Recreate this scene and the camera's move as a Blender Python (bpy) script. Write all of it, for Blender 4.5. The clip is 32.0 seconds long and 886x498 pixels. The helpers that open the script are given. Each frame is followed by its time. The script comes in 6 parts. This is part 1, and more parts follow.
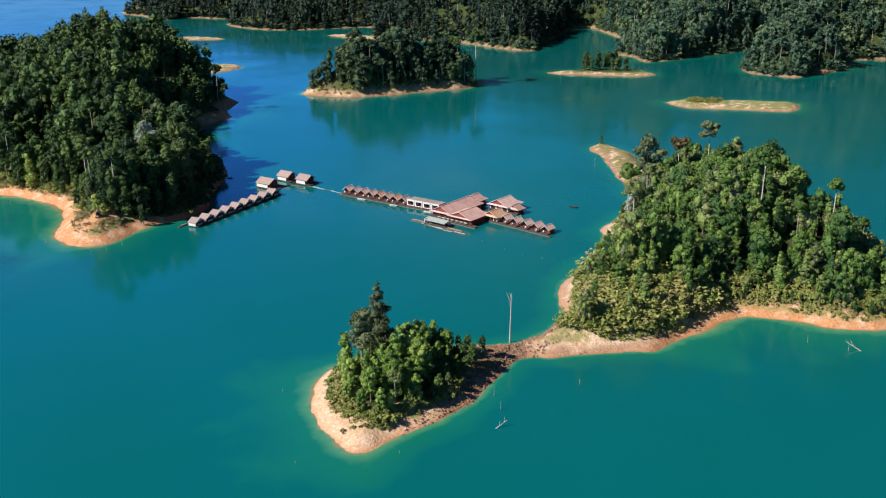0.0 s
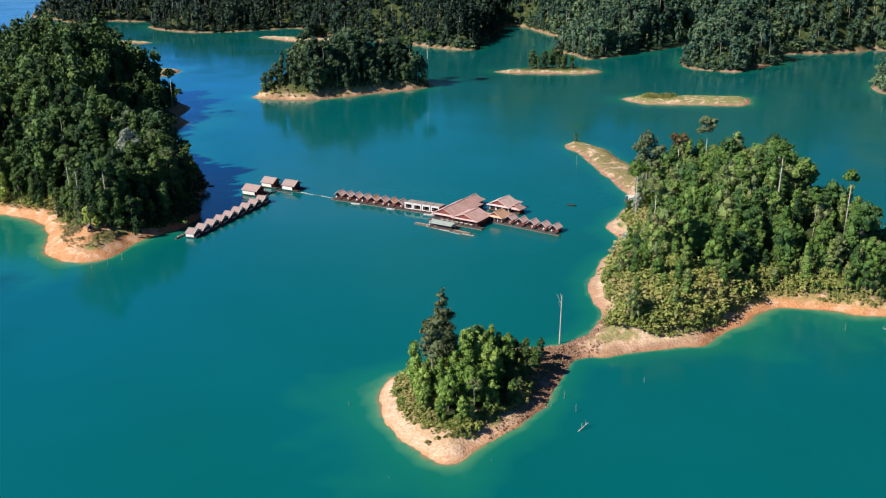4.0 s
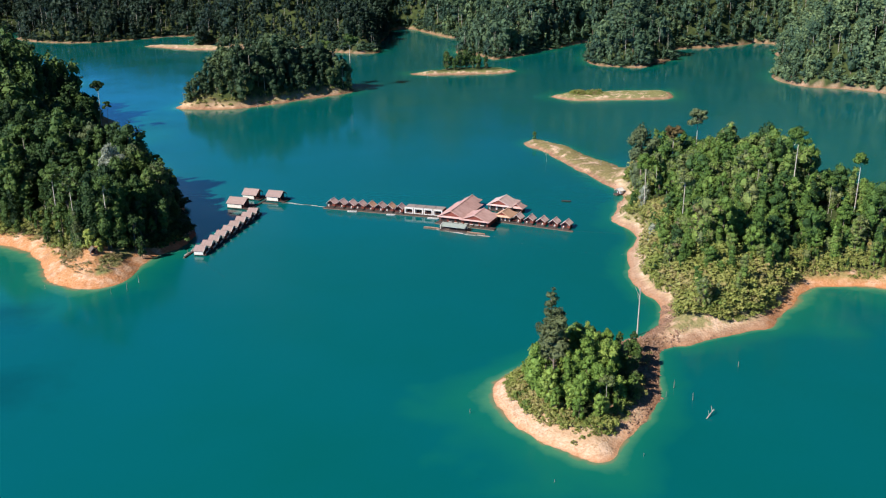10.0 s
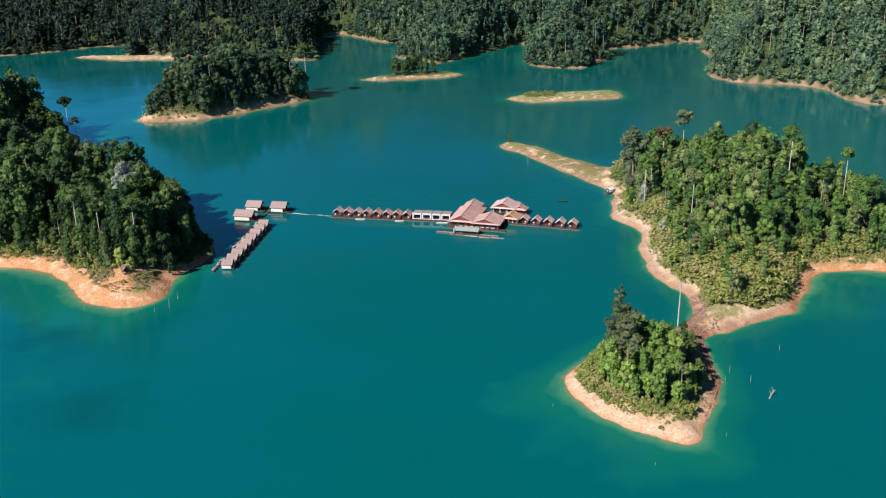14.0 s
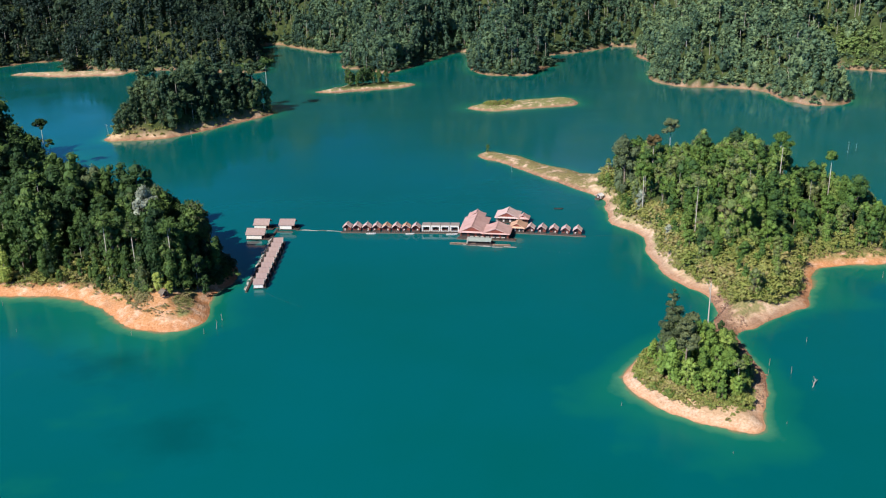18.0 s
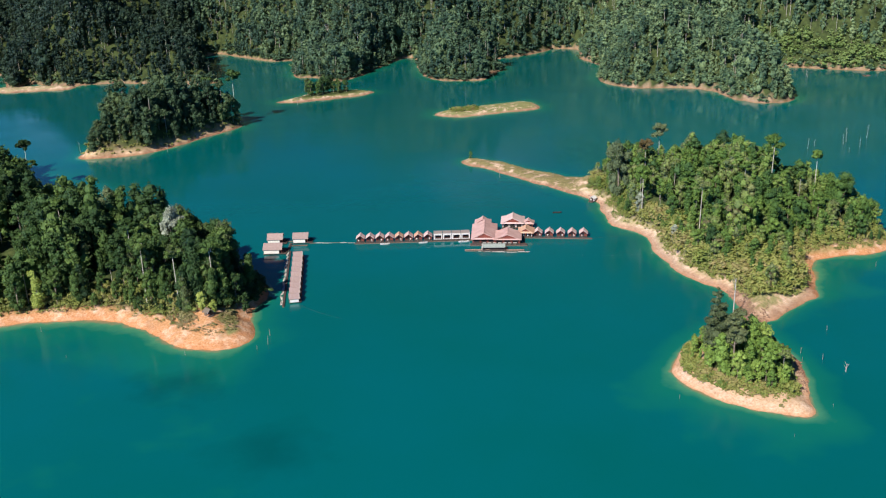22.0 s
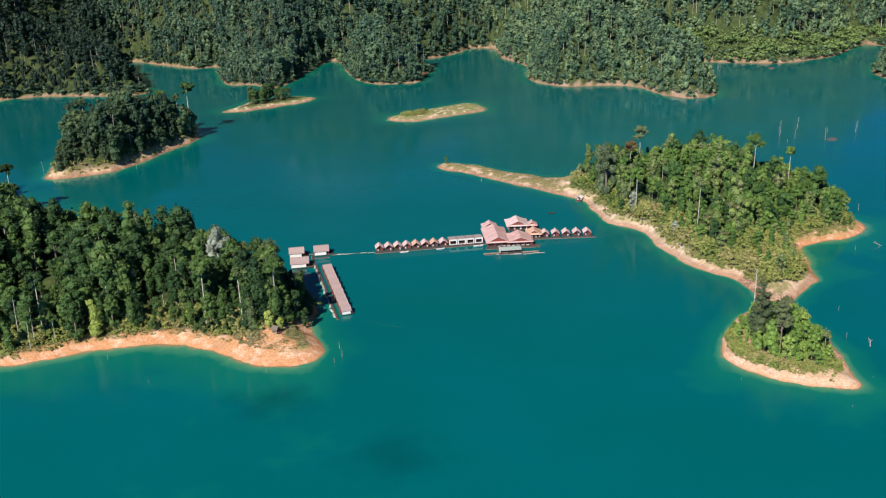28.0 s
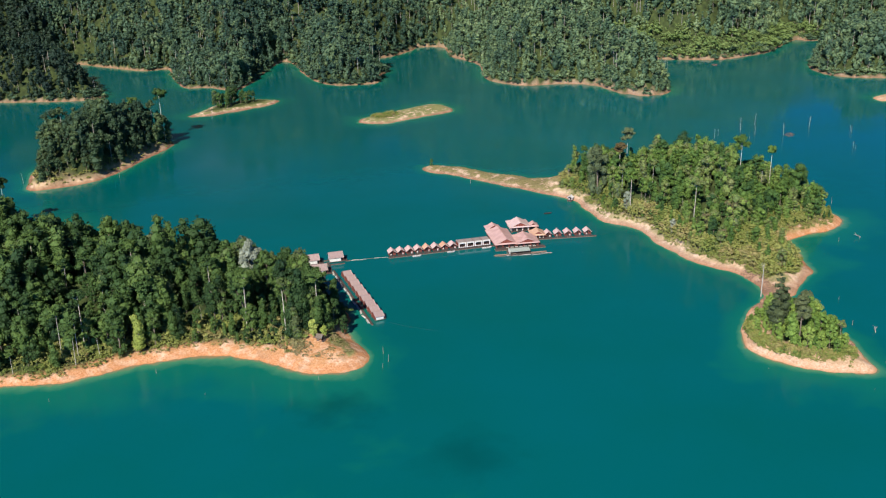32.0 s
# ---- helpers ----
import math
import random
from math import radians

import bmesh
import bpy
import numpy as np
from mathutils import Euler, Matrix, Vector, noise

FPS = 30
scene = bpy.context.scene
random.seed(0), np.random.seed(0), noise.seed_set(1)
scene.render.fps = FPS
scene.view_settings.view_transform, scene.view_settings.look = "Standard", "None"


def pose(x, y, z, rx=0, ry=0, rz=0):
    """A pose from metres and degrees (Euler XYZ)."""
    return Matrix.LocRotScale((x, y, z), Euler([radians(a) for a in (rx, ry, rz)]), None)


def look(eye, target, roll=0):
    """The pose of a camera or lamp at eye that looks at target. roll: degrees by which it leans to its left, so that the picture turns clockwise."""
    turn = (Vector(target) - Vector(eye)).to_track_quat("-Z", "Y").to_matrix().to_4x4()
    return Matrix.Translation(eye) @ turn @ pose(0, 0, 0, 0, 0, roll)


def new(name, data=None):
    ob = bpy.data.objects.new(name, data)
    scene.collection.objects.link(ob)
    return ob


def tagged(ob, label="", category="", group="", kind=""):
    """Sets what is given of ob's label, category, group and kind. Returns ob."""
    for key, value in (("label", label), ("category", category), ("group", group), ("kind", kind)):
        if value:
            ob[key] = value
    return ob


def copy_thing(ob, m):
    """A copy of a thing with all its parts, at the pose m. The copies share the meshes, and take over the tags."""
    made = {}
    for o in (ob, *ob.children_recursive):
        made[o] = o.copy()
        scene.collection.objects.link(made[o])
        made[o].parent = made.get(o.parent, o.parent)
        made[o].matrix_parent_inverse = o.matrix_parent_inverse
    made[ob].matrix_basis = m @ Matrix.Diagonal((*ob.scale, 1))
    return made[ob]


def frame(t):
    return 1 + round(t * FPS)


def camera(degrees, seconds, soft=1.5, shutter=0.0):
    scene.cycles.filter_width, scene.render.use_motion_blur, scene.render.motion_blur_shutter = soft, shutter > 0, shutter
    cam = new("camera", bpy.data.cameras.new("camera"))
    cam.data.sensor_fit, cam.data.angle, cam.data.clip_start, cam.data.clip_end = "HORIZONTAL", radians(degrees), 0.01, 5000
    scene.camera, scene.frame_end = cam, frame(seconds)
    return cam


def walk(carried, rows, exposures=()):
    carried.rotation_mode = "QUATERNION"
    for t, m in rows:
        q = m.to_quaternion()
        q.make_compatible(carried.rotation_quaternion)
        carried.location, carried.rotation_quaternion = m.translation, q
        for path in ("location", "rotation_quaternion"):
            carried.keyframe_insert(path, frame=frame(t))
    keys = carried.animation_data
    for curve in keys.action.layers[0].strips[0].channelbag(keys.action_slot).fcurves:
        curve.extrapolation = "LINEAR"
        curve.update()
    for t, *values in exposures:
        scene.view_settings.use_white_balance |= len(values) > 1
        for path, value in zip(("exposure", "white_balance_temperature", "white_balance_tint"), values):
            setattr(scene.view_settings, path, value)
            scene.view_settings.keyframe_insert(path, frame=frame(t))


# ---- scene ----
from collections import defaultdict

# ------------------------------------------------------------------ camera
LENS = 47.80
PATH = [
    # seconds, x, y, z, pitch, lean, yaw
    (0, 159.75, -390.50, 128.37, -18.974, -0.369, 12.510),
    (1, 149.57, -393.00, 129.00, -18.999, -0.536, 11.150),
    (2, 137.66, -393.62, 128.58, -18.996, -0.455, 9.545),
    (3, 125.58, -393.45, 128.41, -19.015, -0.385, 7.903),
    (4, 113.48, -393.22, 128.36, -19.031, -0.342, 6.253),
    (5, 101.25, -393.38, 128.06, -19.013, -0.300, 4.585),
    (6, 89.13, -393.30, 127.79, -18.978, -0.288, 2.929),
    (7, 77.28, -392.42, 127.81, -18.952, -0.335, 1.305),
    (8, 65.16, -391.31, 127.77, -18.927, -0.404, -0.341),
    (9, 52.31, -390.78, 127.40, -18.898, -0.460, -2.050),
    (10, 39.12, -391.50, 127.56, -18.894, -0.521, -3.766),
    (11, 26.06, -393.69, 129.02, -18.939, -0.609, -5.425),
    (12, 13.01, -396.04, 131.06, -18.994, -0.706, -7.045),
    (13, -0.15, -397.26, 132.85, -19.018, -0.791, -8.653),
    (14, -13.17, -397.83, 134.56, -19.013, -0.892, -10.220),
    (15, -25.84, -398.47, 136.58, -18.994, -1.026, -11.727),
    (16, -38.66, -399.12, 139.01, -18.984, -1.126, -13.235),
    (17, -52.08, -399.54, 141.82, -19.000, -1.140, -14.797),
    (18, -65.62, -399.54, 144.69, -19.033, -1.148, -16.347),
    (19, -78.76, -399.02, 147.33, -19.066, -1.235, -17.814),
    (20, -91.65, -398.10, 149.81, -19.105, -1.374, -19.230),
    (21, -104.54, -396.93, 152.30, -19.160, -1.512, -20.644),
    (22, -117.56, -395.53, 154.95, -19.242, -1.599, -22.064),
    (23, -130.75, -393.84, 157.83, -19.361, -1.614, -23.490),
    (24, -143.89, -391.79, 160.81, -19.497, -1.642, -24.914),
    (25, -156.79, -389.30, 163.73, -19.630, -1.751, -26.332),
    (26, -169.69, -386.40, 166.65, -19.762, -1.844, -27.756),
    (27, -182.81, -383.15, 169.64, -19.899, -1.821, -29.196),
    (28, -195.92, -379.60, 172.70, -20.046, -1.734, -30.629),
    (29, -208.77, -375.75, 175.78, -20.201, -1.663, -32.034),
    (30, -221.41, -371.33, 178.73, -20.340, -1.657, -33.437),
    (31, -234.09, -366.22, 181.67, -20.469, -1.682, -34.867),
    (32, -247.45, -361.26, 186.02, -20.738, -1.390, -36.327),
]
cam = camera(LENS, 32.0, soft=1.15)
walk(cam, [(t, pose(x, y, z, 90 + pitch, 0, yaw) @ pose(0, 0, 0, 0, 0, lean))
           for t, x, y, z, pitch, lean, yaw in PATH],
     exposures=[(0, 0.18, 6660, 10), (9, 0.16, 6580, 10), (13, 0.12, 6500, 10), (18, 0.09, 6460, 10), (23, 0.11, 6500, 10), (28, 0.09, 6460, 10), (32, 0.04, 6540, 10)])

# ------------------------------------------------------------------ light
SUN_TO = Vector((-0.645, -0.442, 0.624)).normalized()
sun = new("sun", bpy.data.lights.new("sun", "SUN"))
sun.data.energy, sun.data.angle, sun.data.color = 6.2, radians(0.53), (1.0, 0.94, 0.84)
sun.matrix_world = look((0, 0, 300), Vector((0, 0, 300)) - SUN_TO)

world = bpy.data.worlds.new("sky")
scene.world = world
world.use_nodes = True
sky = world.node_tree.nodes.new("ShaderNodeTexSky")
sky.sky_type, sky.sun_disc = "NISHITA", False
sky.sun_elevation = math.asin(SUN_TO.z)
sky.sun_rotation = math.atan2(SUN_TO.x, SUN_TO.y)
sky.air_density, sky.dust_density, sky.ozone_density = 0.85, 0.0, 6.0
sky.altitude = 2500
backing = world.node_tree.nodes["Background"]
backing.inputs["Strength"].default_value = 0.064
tint = world.node_tree.nodes.new("ShaderNodeMix")
tint.data_type, tint.blend_type = "RGBA", "MULTIPLY"
tint.inputs[0].default_value = 1.0
# clear blue air over the west and the far east, paler haze between them; darker overhead
toward = world.node_tree.nodes.new("ShaderNodeSeparateXYZ")
world.node_tree.links.new(world.node_tree.nodes.new("ShaderNodeTexCoord").outputs["Generated"], toward.inputs[0])
air = world.node_tree.nodes.new("ShaderNodeValToRGB")
air.color_ramp.elements.new(0.5)
air.color_ramp.elements.new(0.6)
air.color_ramp.elements.new(0.7)
for stop, (at, tone) in zip(air.color_ramp.elements, ((0.28, (0.66, 2.35, 4.40, 1.0)), (0.43, (0.54, 2.15, 2.35, 1.0)), (0.58, (0.38, 0.78, 1.00, 1.0)), (0.76, (0.40, 0.66, 0.74, 1.0)), (0.93, (0.28, 0.74, 1.40, 1.0)))):
    stop.position, stop.color = at, tone
half = world.node_tree.nodes.new("ShaderNodeMath")
half.operation = "MULTIPLY_ADD"
half.inputs[1].default_value, half.inputs[2].default_value = 0.5, 0.5
world.node_tree.links.new(toward.outputs["X"], half.inputs[0])
world.node_tree.links.new(half.outputs[0], air.inputs["Fac"])
# pale haze low over the horizon
low = world.node_tree.nodes.new("ShaderNodeMapRange")
low.inputs["From Min"].default_value, low.inputs["From Max"].default_value = 0.05, 0.17
world.node_tree.links.new(toward.outputs["Z"], low.inputs["Value"])
haze = world.node_tree.nodes.new("ShaderNodeMix")
haze.data_type = "RGBA"
haze.inputs[6].default_value = (1.15, 1.35, 1.60, 1.0)
world.node_tree.links.new(low.outputs[0], haze.inputs[0])
world.node_tree.links.new(air.outputs["Color"], haze.inputs[7])
world.node_tree.links.new(haze.outputs[2], tint.inputs[7])
overhead = world.node_tree.nodes.new("ShaderNodeMapRange")
overhead.inputs["From Min"].default_value, overhead.inputs["From Max"].default_value = 0.30, 0.85
overhead.inputs["To Min"].default_value, overhead.inputs["To Max"].default_value = 1.0, 0.18
world.node_tree.links.new(toward.outputs["Z"], overhead.inputs["Value"])
fade = world.node_tree.nodes.new("ShaderNodeVectorMath")
fade.operation = "SCALE"
world.node_tree.links.new(sky.outputs[0], fade.inputs[0])
world.node_tree.links.new(overhead.outputs[0], fade.inputs["Scale"])
world.node_tree.links.new(fade.outputs[0], tint.inputs[6])
# a few thin clouds
drift = world.node_tree.nodes.new("ShaderNodeTexNoise")
drift.inputs["Scale"].default_value, drift.inputs["Detail"].default_value, drift.inputs["Roughness"].default_value = 3.6, 5.0, 0.55
squash = world.node_tree.nodes.new("ShaderNodeVectorMath")
squash.operation = "MULTIPLY"
squash.inputs[1].default_value = (1.0, 1.0, 2.2)
world.node_tree.links.new(toward.inputs[0].links[0].from_socket, squash.inputs[0])
world.node_tree.links.new(squash.outputs[0], drift.inputs["Vector"])
thin = world.node_tree.nodes.new("ShaderNodeMapRange")
thin.inputs["From Min"].default_value, thin.inputs["From Max"].default_value = 0.58, 0.76
thin.inputs["To Max"].default_value = 0.34
world.node_tree.links.new(drift.outputs["Fac"], thin.inputs["Value"])
cloud = world.node_tree.nodes.new("ShaderNodeMix")
cloud.data_type = "RGBA"
cloud.inputs[7].default_value = (14.0, 15.0, 15.5, 1.0)
reach = world.node_tree.nodes.new("ShaderNodeMapRange")
reach.inputs["From Min"].default_value, reach.inputs["From Max"].default_value = 0.42, 0.24
world.node_tree.links.new(toward.outputs["Z"], reach.inputs["Value"])
share = world.node_tree.nodes.new("ShaderNodeMath")
share.operation = "MULTIPLY"
world.node_tree.links.new(thin.outputs[0], share.inputs[0])
world.node_tree.links.new(reach.outputs[0], share.inputs[1])
world.node_tree.links.new(share.outputs[0], cloud.inputs[0])
world.node_tree.links.new(tint.outputs[2], cloud.inputs[6])
world.node_tree.links.new(cloud.outputs[2], backing.inputs["Color"])


# ------------------------------------------------------------------ node helpers
class Nodes:
    """A small wrapper round one node tree."""

    def __init__(self, name):
        self.mat = bpy.data.materials.new(name)
        self.mat.use_nodes = True
        self.tree = self.mat.node_tree
        self.tree.nodes.clear()
        self.out = self.tree.nodes.new("ShaderNodeOutputMaterial")

    def add(self, kind, **sockets):
        n = self.tree.nodes.new("ShaderNode" + kind)
        for key, value in sockets.items():
            self.put(n.inputs[key.replace("_", " ")], value)
        return n

    def put(self, socket, value):
        if isinstance(value, bpy.types.NodeSocket):
            self.tree.links.new(value, socket)
        else:
            socket.default_value = value

    def place(self):
        return self.add("NewGeometry").outputs["Position"]

    def local(self):
        return self.add("TexCoord").outputs["Object"]

    def noise(self, scale, detail=4.0, rough=0.55, vector=None):
        n = self.add("TexNoise", Scale=scale, Detail=detail, Roughness=rough)
        self.put(n.inputs["Vector"], vector if vector is not None else self.place())
        return n.outputs["Fac"]

    def ramp(self, value, stops):
        n = self.add("ValToRGB", Fac=value)
        e = n.color_ramp.elements
        while len(e) < len(stops):
            e.new(0.5)
        for el, (at, col) in zip(e, stops):
            el.position, el.color = at, (*col, 1.0) if len(col) == 3 else col
        return n.outputs["Color"]

    def range(self, value, a, b, lo=0.0, hi=1.0):
        n = self.add("MapRange", Value=value)
        n.inputs["From Min"].default_value, n.inputs["From Max"].default_value = a, b
        n.inputs["To Min"].default_value, n.inputs["To Max"].default_value = lo, hi
        return n.outputs["Result"]

    def calc(self, op, a, b=0.0):
        n = self.tree.nodes.new("ShaderNodeMath")
        n.operation = op
        self.put(n.inputs[0], a), self.put(n.inputs[1], b)
        return n.outputs[0]

    def mix(self, fac, a, b, blend="MIX"):
        n = self.tree.nodes.new("ShaderNodeMix")
        n.data_type, n.blend_type = "RGBA", blend
        self.put(n.inputs[0], fac)
        self.put(n.inputs[6], a if isinstance(a, bpy.types.NodeSocket) else (*a, 1.0))
        self.put(n.inputs[7], b if isinstance(b, bpy.types.NodeSocket) else (*b, 1.0))
        return n.outputs[2]

    def bump(self, height, strength, distance):
        return self.add("Bump", Height=height, Strength=strength, Distance=distance).outputs["Normal"]

    def attribute(self, name):
        n = self.add("Attribute")
        n.attribute_name = name
        return n.outputs["Fac"]

    def done(self, shader):
        self.tree.links.new(shader, self.out.inputs["Surface"])
        return self.mat

    def paint(self, color, rough=0.8, metal=0.0, normal=None, spec=0.4):
        b = self.add("BsdfPrincipled")
        self.put(b.inputs["Base Color"], color if isinstance(color, bpy.types.NodeSocket) else (*color, 1.0))
        self.put(b.inputs["Roughness"], rough)
        self.put(b.inputs["Metallic"], metal)
        b.inputs["Specular IOR Level"].default_value = spec
        if normal is not None:
            self.put(b.inputs["Normal"], normal)
        return self.done(b.outputs[0])


# ------------------------------------------------------------------ materials
def ground_material():
    """Clay banks, grass, forest floor and, under the waterline, the murky teal of the lake."""
    n = Nodes("lake_ground")
    pos = n.place()
    z = n.add("SeparateXYZ", Vector=pos).outputs["Z"]
    fine, mid = n.noise(1.3, 6), n.noise(0.22, 5)
    red = n.attribute("red")
    grass = n.attribute("grass")
    pale = n.ramp(fine, [(0.25, (0.56, 0.37, 0.24)), (0.5, (0.82, 0.63, 0.46)), (0.78, (0.91, 0.78, 0.63))])
    rust = n.ramp(fine, [(0.25, (0.40, 0.155, 0.060)), (0.5, (0.62, 0.29, 0.135)), (0.78, (0.74, 0.43, 0.25))])
    clay = n.mix(n.calc("MULTIPLY", red, n.range(mid, 0.2, 0.52)), pale, rust)
    # thin terraces left by the falling water
    step = n.noise(1.0, 3, 0.6, n.add("CombineXYZ", Z=n.calc("MULTIPLY", n.calc("ADD", z, n.calc("MULTIPLY", mid, 0.7)), 3.2)).outputs[0])
    clay = n.mix(n.range(step, 0.42, 0.62, 0.0, 0.5), clay, n.mix(0.5, clay, (0.30, 0.13, 0.06)))
    rill = n.noise(0.34, 5, 0.6)
    clay = n.mix(n.range(rill, 0.52, 0.74, 0.0, 0.36), clay, n.mix(red, (0.30, 0.17, 0.095), (0.36, 0.13, 0.05)))
    clay = n.mix(n.range(n.noise(0.13, 6, 0.65), 0.58, 0.70, 0.0, 0.5), clay, (0.26, 0.17, 0.10))
    fleck = n.noise(3.4, 3, 0.6)
    clay = n.mix(n.range(fleck, 0.62, 0.72, 0.0, 0.4), clay, n.mix(0.7, clay, (0.16, 0.10, 0.065)))
    clay = n.mix(n.range(fleck, 0.38, 0.30, 0.0, 0.35), clay, (0.86, 0.76, 0.64))
    foot = n.mix(n.range(z, 0.25, 1.0, 0.42, 0.0), clay, (0.56, 0.25, 0.105))
    wet = n.mix(n.range(z, 0.06, 0.30), n.mix(0.6, clay, (0.40, 0.16, 0.06)), foot)
    turf = n.ramp(n.noise(0.9, 5), [(0.3, (0.14, 0.16, 0.055)), (0.55, (0.27, 0.26, 0.105)), (0.8, (0.42, 0.35, 0.19))])
    top = n.mix(n.calc("MULTIPLY", n.range(n.calc("ADD", mid, n.calc("MULTIPLY", fine, 0.3)), 0.52, 0.66), grass), wet, turf)
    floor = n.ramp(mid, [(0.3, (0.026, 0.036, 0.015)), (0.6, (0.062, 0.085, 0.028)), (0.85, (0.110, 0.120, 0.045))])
    soil = n.ramp(n.noise(0.7, 6, 0.65), [(0.3, (0.10, 0.052, 0.032)), (0.6, (0.29, 0.15, 0.092)), (0.8, (0.50, 0.33, 0.23))])
    top = n.mix(n.calc("MULTIPLY", n.attribute("soil"), n.range(mid, 0.25, 0.5, 0.55, 1.0)), top, soil)
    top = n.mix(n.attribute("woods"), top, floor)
    col = n.mix(n.range(z, -0.25, 0.0), n.mix(0.5, clay, (0.30, 0.16, 0.06)), top)
    rel = n.calc("SUBTRACT", n.calc("ADD", n.calc("ADD", fine, mid), n.calc("MULTIPLY", step, 0.6)), n.calc("MULTIPLY", rill, 1.2))
    return n.paint(col, 0.95, normal=n.bump(rel, 0.6, 0.55), spec=0.1)


def water_material():
    """Cloudy turquoise water under a glossy skin; its colour follows the metres to the shore."""
    n = Nodes("lake_water")
    pos = n.place()
    off = n.calc("ADD", n.calc("MULTIPLY", n.attribute("offshore"), n.range(n.noise(0.05, 3), 0.3, 0.7, 0.75, 1.6)),
                 n.range(n.noise(0.25, 4), 0.25, 0.75, -0.7, 0.7))
    big = n.noise(0.011, 4)
    deep = n.mix(n.range(big, 0.35, 0.65), (0.0, 0.113, 0.124), (0.0, 0.107, 0.104))
    # darker body colour northward, standing in for dark reflections at a low angle
    deep = n.mix(n.range(n.calc("ADD", n.add("SeparateXYZ", Vector=pos).outputs["Y"], n.range(big, 0.3, 0.7, -60.0, 60.0)), 80.0, 380.0, 0.0, 0.62), deep, (0.0, 0.080, 0.076))
    body = n.mix(n.range(off, 24.0, 5.0, 0.0, 0.62), deep, (0.006, 0.170, 0.100))
    body = n.mix(n.range(off, 5.0, 1.9), body, (0.055, 0.23, 0.13))
    body = n.mix(n.range(off, 1.9, 0.6), body, (0.24, 0.22, 0.12))
    body = n.mix(n.range(off, 0.8, 0.05), body, (0.36, 0.21, 0.10))
    # two dark reflections on the south-western bay, painted into the water colour
    for x, y, wide, thick in ((-88.0, -73.0, 17.0, 0.5), (-67.0, -130.0, 20.0, 0.42)):
        mirror_patch = n.tree.nodes.new("ShaderNodeVectorMath")
        mirror_patch.operation = "DISTANCE"
        n.put(mirror_patch.inputs[0], pos)
        mirror_patch.inputs[1].default_value = (x, y, 0.0)
        body = n.mix(n.range(n.calc("ADD", mirror_patch.outputs["Value"], n.range(n.noise(0.06, 4), 0.3, 0.7, -7.0, 7.0)), wide, 2.0, 0.0, thick), body, (0.0, 0.050, 0.052))
    stretch = n.add("Mapping", Vector=pos)
    stretch.inputs["Scale"].default_value = (1.0, 0.55, 1.0)
    ripples = n.calc("ADD", n.noise(0.9, 4, 0.6, stretch.outputs[0]), n.calc("MULTIPLY", n.noise(0.09, 3), 2.4))
    nor = n.bump(ripples, 0.17, 0.10)
    b = n.add("BsdfPrincipled", Normal=nor)
    n.put(b.inputs["Base Color"], body)
    n.put(b.inputs["Roughness"], n.range(n.noise(0.016, 4), 0.36, 0.66, 0.07, 0.20))
    b.inputs["IOR"].default_value = 1.31
    return n.done(b.outputs[0])


def leaf_material(name, stops, joined=False, shine=0.20, gap_shade=1.0, grain=1.0):
    """Leaves whose hue runs from tree to tree and from clump to clump."""
    n = Nodes(name)
    tree = n.attribute("tree") if joined else n.add("ObjectInfo").outputs["Random"]
    clump = n.attribute("clump")
    t = n.calc("ADD", n.calc("MULTIPLY", tree, 0.72), n.calc("MULTIPLY", clump, 0.28))
    col = n.ramp(t, stops)
    # two noises darken the colour, painting the shade of gaps between leaves
    col = n.mix(n.range(n.noise(0.8 * grain, 3), 0.36, 0.64, 0.0, 0.68 * gap_shade), col, n.mix(0.5, col, (0.015, 0.03, 0.008)))
    col = n.mix(n.range(n.noise(2.6 * grain, 2), 0.40, 0.62, 0.0, 0.6 * gap_shade), col, n.mix(0.65, col, (0.008, 0.016, 0.006)))
    a = n.add("BsdfPrincipled", Normal=n.bump(n.noise(1.5, 3, 0.6), 0.7, 0.8))
    n.put(a.inputs["Base Color"], col)
    a.inputs["Roughness"].default_value = 0.55
    a.inputs["Specular IOR Level"].default_value = shine
    b = n.add("BsdfTranslucent", Color=n.mix(0.5, col, (0.10, 0.15, 0.03)))
    m = n.add("MixShader", Fac=0.10)
    n.put(m.inputs[1], a.outputs[0]), n.put(m.inputs[2], b.outputs[0])
    return n.done(m.outputs[0])


def bark_material(name, dark, light):
    n = Nodes(name)
    g = n.noise(2.2, 5, 0.6)
    return n.paint(n.ramp(g, [(0.3, dark), (0.7, light)]), 0.9, normal=n.bump(n.noise(6.0, 4), 0.4, 0.1), spec=0.2)


def plain_material(name, a, b, scale=3.0, rough=0.8, relief=0.2, spec=0.3):
    n = Nodes(name)
    g = n.noise(scale, 5, 0.6, n.local())
    tone = n.mix(n.range(n.add("ObjectInfo").outputs["Random"], 0, 1, 0.0, 0.22), n.ramp(g, [(0.3, a), (0.7, b)]), tuple(0.6 * v for v in a))
    return n.paint(tone, rough, normal=n.bump(n.noise(scale * 4, 4, 0.6, n.local()), relief, 0.05), spec=spec)


